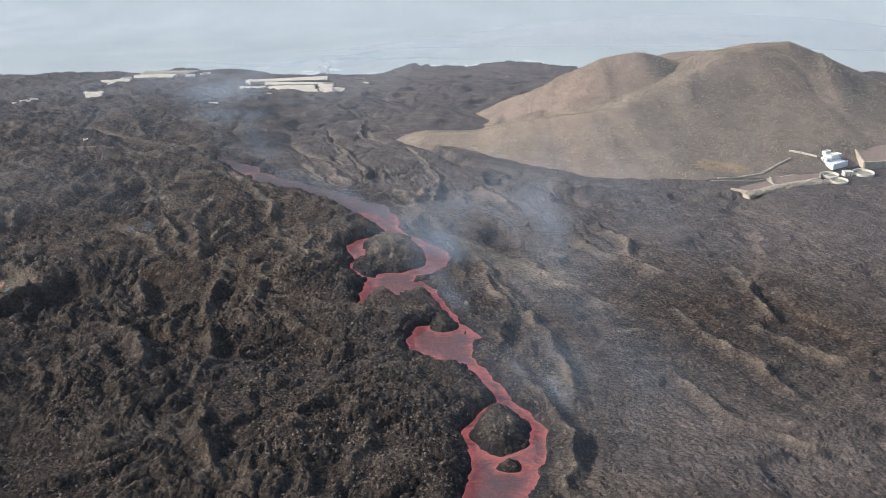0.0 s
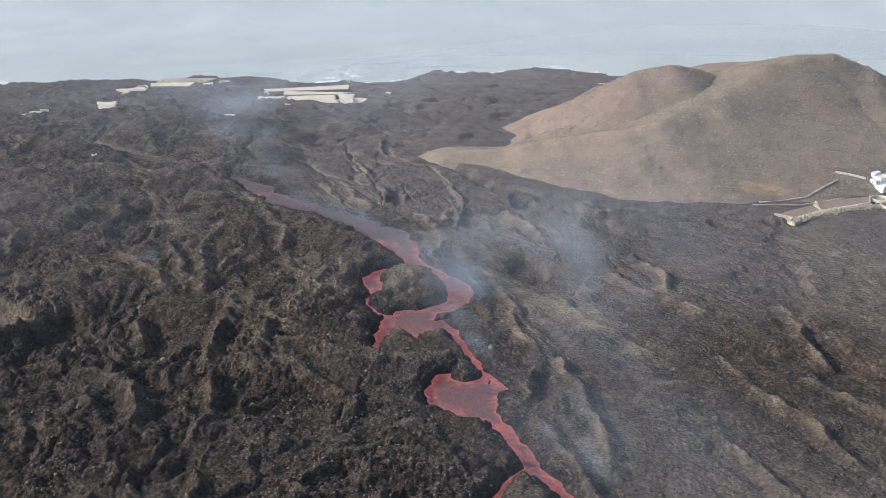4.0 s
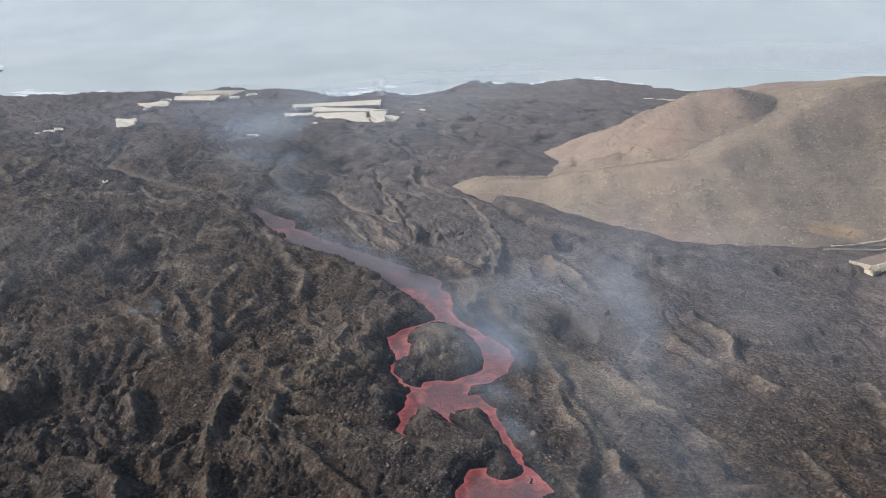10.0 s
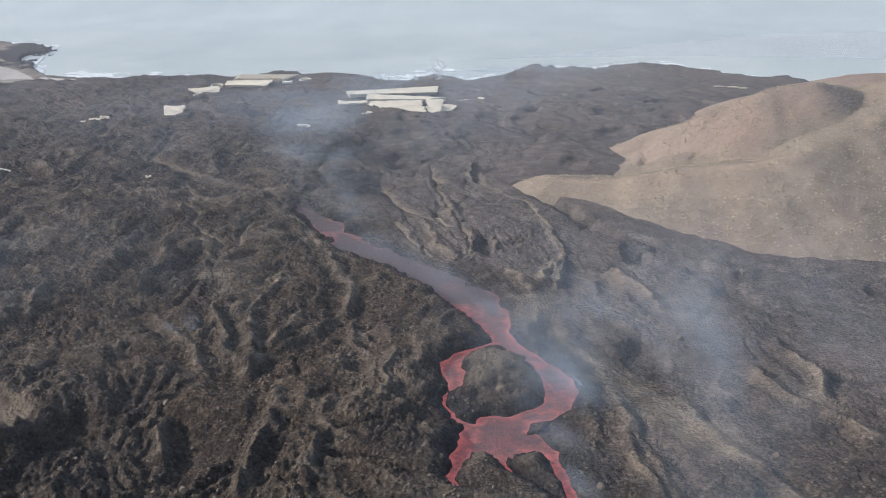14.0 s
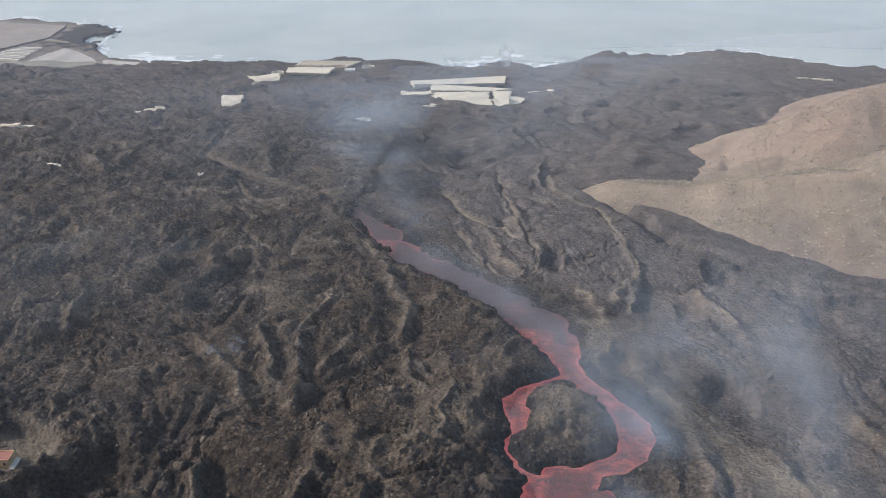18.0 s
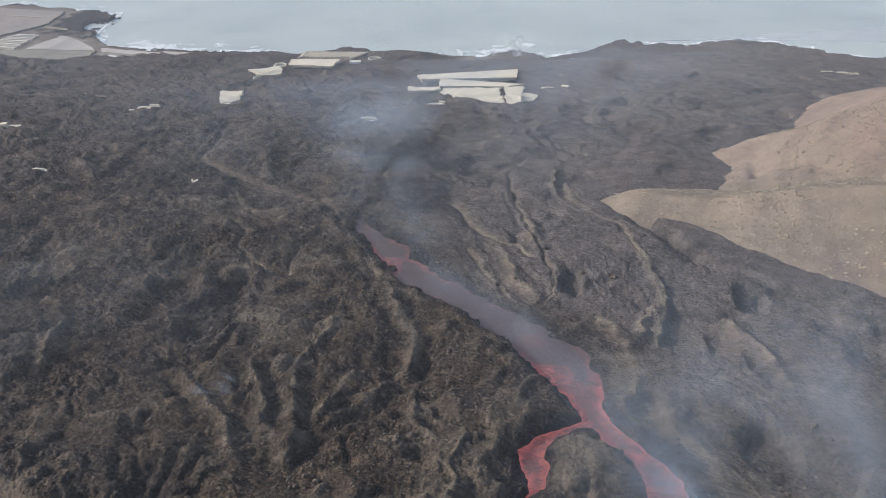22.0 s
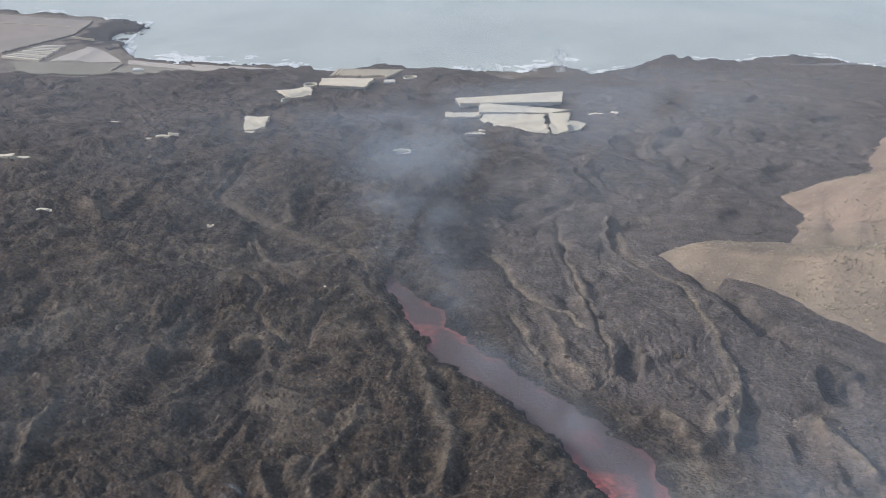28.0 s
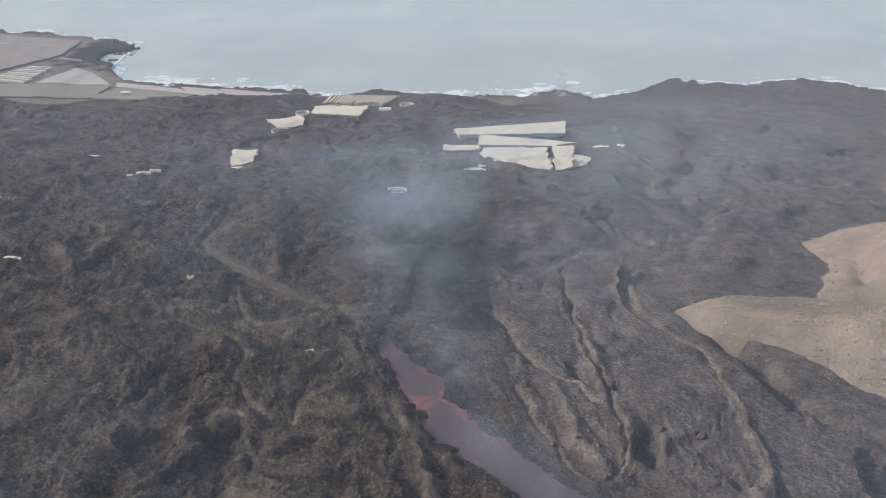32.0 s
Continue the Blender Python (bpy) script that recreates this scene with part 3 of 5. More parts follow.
    if len(k[0]):
        e, deep = along(MOAT, x[k] + 4 * vn(x[k], y[k], 14, 53), y[k])
        h[k] = h[k] - 1.2 * deep * np.exp(-(e / 6) ** 2)
    calm = smooth(0, 20, d)
    # heaped clinker: rounded lumps with sharp creases between them
    patch = 0.75 + 0.45 * vn(x, y, 40, 59)
    heap = (1.0 * vn(wx, wy, 7, 41) + 2.1 * np.abs(vn(wx, wy, 5.0, 42))) * (1 - 0.7 * near) + (2.0 * np.abs(vn(x, y, 2.8, 43)) + 1.0 * np.abs(vn(x, y, 1.6, 60))) * (1 - 0.5 * smooth(950, 1250, y))
    h = h + heap * patch * (1 - 0.8 * side) * 0.9 * (1 - 0.6 * near)
    # banks of the molten channel
    isle = np.zeros(x.shape)
    for cx, cy, rx, ry in ISLES + ((-34, 655, 17, 30),):
        isle = np.maximum(isle, smooth(1.3, 0.4, np.hypot((x - cx) / rx, (y - cy) / ry)))
    h = h + 2.0 * np.abs(vn(x, y, 9, 3)) * smooth(1.2, 0.6, np.hypot((x + 34) / 17, (y - 655) / 30))
    h = h * (0.45 + 0.55 * calm) + (2.0 - 1.2 * side * smooth(580, 640, y)) * np.exp(-((d - 6.5) / 4.5) ** 2) - 0.9 * smooth(9, 0, d) + 1.4 * isle * smooth(0, 6, d)
    h = np.where(d < 5, np.maximum(h, -0.9), h)
    h = np.where(d < 0, -0.9 - 2.8 * smooth(0, -2.5, d), h)
    crust = smooth(10, 1, d + 4 * vn(x, y, 12, 54)) * (0.55 + 0.45 * smooth(0.2, -0.3, vn(x, y, 10, 55))) * (1 - 0.6 * isle)
    # dark tint also grows towards the near end of one side
    crust = np.maximum(crust, 0.30 * (1 - side) * smooth(640, 480, y + 40 * vn(x, y, 60, 2)))
    ash = ash * (1 - crust) + 0.5 * isle * smooth(-0.3, 0.3, vn(x, y, 14, 56)) * smooth(0, 4, d)
    ash = np.maximum(ash, 0.9 * smooth(1.1, 0.7, np.hypot((x + 41) / 12, (y - 657) / 26) + 0.35 * vn(x, y, 9, 10)) * smooth(0, 4, d))
    band, _ = along(OLD_EAST[3][0], x, y)
    ash = np.maximum(ash, 0.95 * smooth(20, 9, band + 4 * vn(x, y, 13, 4)) * smooth(1, 7, d))
    ash = ash * (1 - 0.75 * smooth(980, 1200, y))
    for px, py, r in PADS:
        w = smooth(r * 1.25, r * 0.8, np.hypot(x - px, y - py))
        h, ash, crust = h * (1 - 0.9 * w), ash * (1 - w) + (w if r == 17 and py < 700 else 0), crust * (1 - w)
    return h * (1 - 0.45 * far), ash, crust, d


def cone_height(x, y):
    """Two arms of a breached cinder cone."""
    z = np.full(x.shape, -400.0)
    wx, wy = x + 5 * vn(x, y, 40, 61), y + 5 * vn(x, y, 40, 62)
    for line, slope in ((NEAR_ARM, 0.35), (FAR_ARM, 0.46), (CRATER, 0.55)):
        least, total, weight = np.full(x.shape, 1e9), np.zeros(x.shape), np.zeros(x.shape)
        for p, q in zip(line, line[1:]):
            d, top = along((p, q), wx, wy)
            w = (d * d + 40.0) ** -3
            least, total, weight = np.minimum(least, d), total + w * top, weight + w
        z = np.maximum(z, total / weight + 2.0 - slope * np.sqrt(least * least + 40) + 0.0006 * np.minimum(least, 150) ** 2)
    gully = 0.5 * ridged(x, y * 0.5, 28, 63) + 0.35 * vn(x, y, 9, 64) - 0.9 * smooth(0.4, 0.0, np.abs(vn(x, y * 0.45, 75, 65)))
    return z + gully


NEAR_ARM = ((-42, 1030, -91), (-28, 1012, -80), (-14, 998, -76), (8, 991, -75), (28, 986, -73), (60, 973, -63), (93, 967, -55), (138, 961, -47), (165, 967, -41.5), (215, 1008, -34), (245, 1043, -28), (295, 1090, -19), (335, 1125, -17), (360, 1132, -16), (395, 1120, -27), (450, 1115, -50), (520, 1110, -82))
FAR_ARM = ((360, 1135, -20), (300, 1160, -44), (270, 1160, -50), (235, 1125, -33), (196, 1087, -17.5), (160, 1080, -24), (125, 1095, -43), (98, 1110, -61), (60, 1128, -81), (30, 1140, -96), (5, 1150, -110))
CRATER = ((62, 1100, -86), (56, 1068, -84), (58, 1040, -79), (80, 1042, -70), (100, 1040, -65), (140, 1035, -60), (200, 1075, -52), (250, 1120, -52))


# ---- ground, one sheet from behind the camera down to the sea bed ----
ys = [-2600, -1800, -1200, -800, -550, -400, -300, -220, -160, -120, -90]
while ys[-1] < 2220:
    yy = ys[-1]
    ys.append(yy + (4 if yy < 240 else 1.5 if yy < 300 else 0.75 if yy < 600 else 0.75 + (yy - 600) * 0.0016 if yy < 1750 else 5.0))
ys = np.array(ys + [2300, 2600, 3200, 4600])
core = np.linspace(0, 1, 760)
rim = np.array([0.003, 0.007, 0.012, 0.02, 0.03, 0.045, 0.065, 0.09, 0.13, 0.19, 0.28, 0.4, 0.6, 1.0])
left, right = np.minimum(-228, 80 - 0.60 * ys), np.maximum(200, 35 + 0.41 * ys)
X = left[:, None] + (right - left)[:, None] * core[None, :]
X = np.concatenate((left[:, None] + (-3000 - left)[:, None] * rim[None, ::-1], X, right[:, None] + (3000 - right)[:, None] * rim[None, :]), 1)
Y = np.repeat(ys[:, None], X.shape[1], 1)
Z0 = base(X, Y)
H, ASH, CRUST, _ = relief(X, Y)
cliff_x = table(CLIFF, X)
low = smooth(10, 70, Y - cliff_x) * smooth(-150, -330, X)
SOIL = low * (1 - smooth(1.2, 0.8, np.hypot((X + 980) / 55, (Y - 2020) / 95) + 0.25 * vn(X, Y, 20, 28))) * smooth(2, 22, table(COAST, X) - Y + 6 * vn(X, Y, 15, 30))
CRUST = np.maximum(CRUST, 0.85 * low * smooth(1.2, 0.8, np.hypot((X + 985) / 60, (Y - 2030) / 100) + 0.25 * vn(X, Y, 20, 28)))
WARM = 1 - 0.75 * smooth(0, 70, X - np.interp(Y, RUN_Y, RUN_X) + 25 * vn(X, Y, 60, 57)) * (1 - np.exp(-((X - 150) / 110) ** 2 - ((Y - 530) / 90) ** 2)) * smooth(300, 380, Y)
# fade to the paler, greyer rock far out: distance haze painted into the colour
WARM = WARM * (1 - 0.55 * smooth(900, 1300, Y + 60 * vn(X, Y, 90, 58)))
Z = Z0 + H * (1 - 0.97 * low)
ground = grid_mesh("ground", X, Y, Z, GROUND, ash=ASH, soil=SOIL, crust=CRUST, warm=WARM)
tagged(ground, "dark rubbly hardened lava field sloping to the coast", "lava field", kind="structure")


def surface(x, y):
    """Height of the lava field at arrays of places."""
    lo = smooth(10, 70, y - table(CLIFF, x)) * smooth(-150, -330, x)
    return base(x, y) + relief(x, y)[0] * (1 - 0.97 * lo)


def gz(x, y):
    return float(surface(np.array([[float(x)]]), np.array([[float(y)]]))[0, 0])


# ---- molten lava in its channel ----
gy = np.arange(226, 985, 1.0)
gu = np.linspace(-1, 1, 120)
mid = np.interp(gy, RUN_Y, RUN_X)
GX = mid[:, None] + gu[None, :] * 60
GY = np.repeat(gy[:, None], len(gu), 1)
GD = river(GX, GY)
crust = smooth(728, 776, GY + 18 * vn(GX, GY, 20, 73)) * (1 - 0.6 * np.exp(-((GY - 872) / 24) ** 2)) * (1.0 + 0.3 * vn(GX, GY, 11, 74)) + 0.62 * smooth(-2.5, -7, GD) * smooth(0.0, 0.5, vn(GX, GY, 16, 72) + 0.55)
glowing_rim = smooth(-3.0, -0.5, GD) * (1 - 0.9 * smooth(735, 775, GY))
lava = grid_mesh("lava_river", GX, GY, base(GX, GY) - 1.55 + 0.12 * vn(GX, GY, 4, 71), LAVA, GD < 3.0, crust=crust, rim=glowing_rim)
tagged(lava, "glowing red molten lava stream with darker crust", "lava", kind="structure")

# ---- cinder cone ----
cx, cy = np.meshgrid(np.arange(-90, 640, 1.6), np.arange(780, 1420, 1.6))
CZ = cone_height(cx, cy)
under = base(cx, cy) - 14
dn, _ = along(NEAR_ARM, cx, cy)
df, _ = along(FAR_ARM, cx, cy)
red = smooth(30, -20, df - dn) * 0.55 + 0.3 * smooth(0.2, 0.7, vn(cx, cy, 40, 66))
gold = 0.9 * smooth(1.15, 0.7, np.hypot((cx - 236 + 5 * vn(cx, cy, 14, 67)) / 20, (cy - 879 + 5 * vn(cx, cy, 14, 68)) / 10))
pale = 0.5 * smooth(200, 20, cx) * smooth(60, 0, dn) + 0.45 * smooth(10, 2, np.minimum(dn, df))
near_side = dn < df
cone = new("volcanic_cone")
tagged(cone, "brown breached cinder cone with shrub-dotted slopes", "volcanic hill")
for name, keep in (("outer_flank", near_side), ("crater_flank", ~near_side)):
    flank = grid_mesh(name, cx, cy, np.maximum(CZ, under), CONE, keep, red=red, ash=pale, gold=gold)
    flank.parent = cone

# ---- sea ----
sx, sy = np.meshgrid(np.linspace(-4500, 4500, 46), np.linspace(1500, 4950, 40))
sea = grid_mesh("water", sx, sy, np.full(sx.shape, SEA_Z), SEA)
tagged(sea, "grey-blue hazy open sea", "sea", kind="structure")


# ---- shapes ----
def empty(name, x, y, z, label, category, group="", kind=""):
    ob = new(name)
    ob.location = (x, y, z)
    return tagged(ob, label, category, group, kind)


def box_bm(x0, y0, z0, x1, y1, z1, turn=0.0, bevel=0.0):
    bm = bmesh.new()
    bmesh.ops.create_cube(bm, size=1.0)
    bmesh.ops.transform(bm, matrix=Matrix.Rotation(turn, 4, "Z") @ Matrix.Translation(((x0 + x1) / 2, (y0 + y1) / 2, (z0 + z1) / 2)) @ Matrix.Diagonal((x1 - x0, y1 - y0, z1 - z0, 1)), verts=bm.verts)
    if bevel:
        bmesh.ops.bevel(bm, geom=list(bm.edges), offset=bevel, segments=1, affect="EDGES")
    return bm


def slab_bm(corners, low, high, rough=0.0, nu=14, nv=14, seed=0, ragged=0.0):
    """A sheet with thickness over four corners, in the plan, with an uneven top and a ragged rim. low and high: heights at a place."""
    c = [Vector((*p[:2], 0)) for p in corners]
    bm = bmesh.new()
    top, bot = [], []
    for j in range(nv + 1):
        for i in range(nu + 1):
            u, v = i / nu, j / nv
            p = (c[0] * (1 - u) + c[1] * u) * (1 - v) + (c[3] * (1 - u) + c[2] * u) * v
            rim = i in (0, nu) or j in (0, nv)
            if rim and ragged:
                p.x += ragged * noise.noise(Vector((p.x * 0.13, p.y * 0.13, seed)))
                p.y += ragged * noise.noise(Vector((p.x * 0.13, p.y * 0.13, seed + 7)))
            up = rough * (noise.noise(Vector((p.x * 0.09, p.y * 0.09, seed + 3))) + 0.5 * noise.noise(Vector((p.x * 0.25, p.y * 0.25, seed + 5))))
            top.append(bm.verts.new((p.x, p.y, high(p.x, p.y) + up)))
            bot.append(bm.verts.new((p.x, p.y, low(p.x, p.y))))
    at = lambda i, j: j * (nu + 1) + i
    for j in range(nv):
        for i in range(nu):
            q = (at(i, j), at(i + 1, j), at(i + 1, j + 1), at(i, j + 1))
            bm.faces.new([top[k] for k in q])
            bm.faces.new([bot[k] for k in reversed(q)])
    ring = [at(i, 0) for i in range(nu)] + [at(nu, j) for j in range(nv)] + [at(i, nv) for i in range(nu, 0, -1)] + [at(0, j) for j in range(nv, 0, -1)]
    for a, b in zip(ring, ring[1:] + ring[:1]):
        bm.faces.new((top[b], top[a], bot[a], bot[b]))
    bmesh.ops.recalc_face_normals(bm, faces=bm.faces)
    return bm


def place(ob, at):
    """Moves a mesh built in world places so that it hangs under its thing's base."""
    ob.location = -Vector(at)
    return ob


def ring_bm(r, h, thick, n=40, low=-1.0, slump=0.0):
    bm = bmesh.new()
    loops = []
    for rad, z in ((r, low), (r, h), (r - thick, h), (r - thick, low)):
        loops.append([bm.verts.new((rad * math.cos(2 * math.pi * k / n), rad * math.sin(2 * math.pi * k / n), z - (slump * (0.5 + 0.5 * math.sin(2 * math.pi * k / n)) if z > 0 else 0))) for k in range(n)])
    for a, b in zip(loops, loops[1:] + loops[:1]):
        for k in range(n):
            bm.faces.new((a[k], a[(k + 1) % n], b[(k + 1) % n], b[k]))
    bmesh.ops.recalc_face_normals(bm, faces=bm.faces)
    return bm


def disc_bm(r, z, n=40):
    bm = bmesh.new()
    bmesh.ops.create_circle(bm, cap_ends=True, segments=n, radius=r)
    bmesh.ops.translate(bm, vec=(0, 0, z), verts=bm.verts)
    return bm


# ---- netting greenhouses on islands of old ground ----
def greenhouse(corners, height, label, rough=0.5, ragged=2.0, posts=True, wall=NET_SIDE, roof=NET, seed=0, sunk=False):
    cx, cy = sum(p[0] for p in corners) / 4, sum(p[1] for p in corners) / 4
    at = (cx, cy, gz(cx, cy))
    thing = empty("greenhouse", *at, label, "greenhouse", "netting greenhouses")
    floor = lambda x, y: base_at(x, y)
    front = ((*corners[3], 0), (*corners[2], 0))

    def deck(x, y):
        """The roof, fallen in along the front of a wrecked house."""
        if not sunk:
            return base_at(x, y) + height
        away = float(along(front, np.array([float(x)]), np.array([float(y)]))[0][0]) + 7 * noise.noise(Vector((x * 0.07, y * 0.07, seed)))
        k = min(1.0, max(0.0, away / 16))
        return base_at(x, y) + height * (0.42 + 0.58 * k * k * (3 - 2 * k))
    place(part("roof_sheet", slab_bm(corners, lambda x, y: deck(x, y) - 0.9, deck, rough, 18, 10, seed, ragged), roof, thing), at)
    for k in range(4):
        a, b = Vector(corners[k]), Vector(corners[(k + 1) % 4])
        inward = (Vector((cx, cy)) - (a + b) / 2).normalized() * 1.2
        n = max(3, int((b - a).length / 5))
        bm = bmesh.new()
        rows = []
        for i in range(n + 1):
            p = a.lerp(b, i / n) + inward
            hang = 0.55 + 0.45 * noise.noise(Vector((p.x * 0.1, p.y * 0.1, seed + 11)))
            rows.append([bm.verts.new((p.x + d * inward.x * 0.2, p.y + d * inward.y * 0.2, z)) for d in (0, 1) for z in (deck(p.x, p.y) - 0.6, deck(p.x, p.y) - 0.6 - (height - 0.2) * min(1, max(0.25, hang)))])
        for r, q in zip(rows, rows[1:]):
            for e in ((0, 1), (1, 3), (3, 2), (2, 0)):
                bm.faces.new((r[e[0]], r[e[1]], q[e[1]], q[e[0]]))
        bmesh.ops.recalc_face_normals(bm, faces=bm.faces)
        place(part("side_netting", bm, wall, thing), at)
        if posts:
            for i in range(0, n + 1, 2):
                p = a.lerp(b, i / n) + inward * 0.5
                bm = box_bm(p.x - 0.14, p.y - 0.14, floor(p.x, p.y) - 1.5, p.x + 0.14, p.y + 0.14, deck(p.x, p.y) - 0.4)
                place(part("post", bm, POST, thing), at)
    return thing


def base_at(x, y):
    return float(base(np.array([[float(x)]]), np.array([[float(y)]]))[0, 0])


for k, (corners, h, label) in enumerate((
        (((-266, 1423), (-165, 1507), (-158, 1436), (-255, 1393)), 6.5, "long cream netting greenhouse beside the lava"),
        (((-237, 1405), (-143, 1393), (-163, 1368), (-228, 1352)), 6.0, "wedge-shaped cream netting greenhouse with frayed edges"),
        (((-222, 1345), (-166, 1362), (-160, 1312), (-215, 1283)), 5.5, "torn cream netting greenhouse half swallowed by lava"),
        (((-163, 1369), (-143, 1377), (-137, 1294), (-150, 1287)), 6.0, "narrow cream netting greenhouse at the lava's edge"),
        (((-141, 1345), (-125, 1337), (-126, 1315), (-139, 1303)), 4.5, "small crumpled cream netting greenhouse"),
        (((-184, 1305), (-158, 1322), (-153, 1285), (-174, 1276)), 4.5, "sagging cream netting greenhouse touching the lava"),
        (((-260, 1354), (-229, 1366), (-225, 1346), (-256, 1332)), 3.2, "low cream netting shelter beside the greenhouses"),
        (((-459, 1420), (-432, 1457), (-419, 1417), (-433, 1391)), 5.0, "pale netting greenhouse with a ragged front"),
        (((-443, 1524), (-386, 1540), (-379, 1476), (-430, 1474)), 5.0, "broad cream netting greenhouse on a terrace"),
        (((-436, 1279), (-413, 1284), (-403, 1246), (-416, 1228)), 4.0, "small pale netting greenhouse islanded in lava"))):
    greenhouse(corners, h, label, 0.5 if k < 2 else 1.0, 1.5 if k < 2 else 3.5, seed=k * 13, sunk=k in (2, 3, 4, 5, 7, 9))

# torn netting strips left among the lava
for k, (x, y, lx, ly, turn, label) in enumerate(((-408, 1222, 11, 5, 0.5, "torn white netting heap at the lava's edge"), (-560, 1085, 46, 5, 0.1, "long strip of white netting lying in the lava"), (-466, 1172, 30, 3.5, 0.15, "thin strip of pale ruins in the lava"),
                                          (-38, 1612, 18, 4, 0.0, "pale remnant of a roof in the lava"), (217, 1672, 46, 4, -0.05, "long pale strip of roofing in the lava"), (209, 1429, 26, 4, 0.0, "pale roof strip behind the cone"),
                                          (-121, 1398, 14, 8, 0.4, "heap of broken pale roofing and timber"), (-102, 1390, 9, 7, -0.4, "heap of broken pale roofing beside greenhouses"), (-465, 989, 11, 5, 0.9, "crumpled white sheet of roofing on lava"),
                                          (-236, 907, 5, 3, 0.3, "small white debris on dark lava"), (-339, 983, 5, 2, 0.2, "small pale debris on dark lava"), (-540, 1226, 9, 3, 0.0, "small white slab of roof in the lava"))):
    at = (x, y, gz(x, y) + 0.2)
    thing = empty("netting_remnant", *at, label, "debris", "remnants in the lava")
    c, sn = math.cos(turn), math.sin(turn)
    for piece in range(3):
        ox = (piece - 1) * lx * 0.33
        w, d = lx * (0.20 if piece == 1 else 0.15), ly * (0.5 if piece == 1 else 0.32)
        corners = [(x + c * (ox + a) - sn * b, y + sn * (ox + a) + c * b) for a, b in ((-w, d), (w, d * 0.8), (w * 1.1, -d), (-w * 0.8, -d * 0.7))]
        lift = gz(*[sum(p[i] for p in corners) / 4 for i in (0, 1)])
        place(part("sheet", slab_bm(corners, lambda a, b: lift - 0.8, lambda a, b: lift + 1.1 + 0.05 * (a - x), 0.9, 6, 4, k * 5 + piece, ly * 0.35), NET, thing), at)


# ---- round irrigation tanks ----
def tank(x, y, r, h, label, sink=0.0, slump=0.0, group="irrigation tanks", wet=MUD):
    z = base_at(x, y) if y > 600 and x < 150 else max(base_at(x, y), hill_at(x, y))
    thing = empty("water_tank", x, y, z - sink, label, "water tank", group)
    part("wall", ring_bm(r, h, 0.5, 44, -3.0, slump), PLASTER, thing)
    part("rim", ring_bm(r + 0.15, h + 0.15, 0.8, 44, h - 0.15, slump), PLASTER, thing, "pale concrete rim") if not slump else None
    part("tank_bed", disc_bm(r - 0.4, h * 0.35), wet, thing, "dry silt bed")
    return thing


def hill_at(x, y):
    return float(cone_height(np.array([[float(x)]]), np.array([[float(y)]]))[0, 0])


tank(-262, 1190, 7.5, 3.2, "round pale concrete tank ringed by lava", 1.0, 1.6)
tank(-429, 1378, 8.5, 3.0, "round cream tank below a greenhouse")
tank(-445, 1487, 7.5, 3.0, "round cream tank beside a greenhouse")
tank(-353, 1577, 8.0, 2.5, "round pale tank above the cliff")
tank(-216, 1271, 9.5, 3.0, "round cream tank touched by lava", 1.4, 1.2, wet=PLASTER)
tank(-403, 937, 8.5, 4.0, "half-buried pale round tank in lava", 1.6, 3.4)
tank(-363, 850, 8.0, 4.0, "buried pale round tank with slumped wall", 2.0, 3.4)

# ---- terraced plantation above the cliff ----
at = (-413, 1590, base_at(-413, 1590))
plot = empty("plantation_plot", *at, "terraced plot with pale rows of bare posts", "plantation")
plan = ((-454, 1614), (-376, 1632), (-380, 1564), (-444, 1554))
place(part("soil_bed", slab_bm(plan, lambda x, y: base_at(x, y) - 2, lambda x, y: base_at(x, y) + 0.9, 0.2, 10, 8, 3), SOIL_RED, plot), at)
for k in range(17):
    u = (k + 0.5) / 17
    a = Vector(plan[0]).lerp(Vector(plan[1]), u)
    b = Vector(plan[3]).lerp(Vector(plan[2]), u)
    p, q = a.lerp(b, 0.04 + 0.1 * random.random()), a.lerp(b, 0.75 + 0.2 * random.random())
    w = 0.7 + 0.5 * random.random()
    place(part("row_netting", slab_bm(((p.x - w, p.y), (p.x + w, p.y), (q.x + w, q.y), (q.x - w, q.y)), lambda x, y: base_at(x, y) + 0.5, lambda x, y: base_at(x, y) + 3.2, 0.3, 2, 8, k, 0.6), NET, plot), at)
for k, (a, b) in enumerate(((0, 1), (1, 2), (3, 0))):
    p, q = Vector(plan[a]), Vector(plan[b])
    side = (q - p).normalized().orthogonal() * 1.2
    place(part("terrace_wall", slab_bm((p + side, q + side, q - side, p - side), lambda x, y: base_at(x, y) - 3, lambda x, y: base_at(x, y) + 2.6, 0.3, 12, 2, k + 40, 0.4), STONE, plot, "pale stone terrace wall"), at)


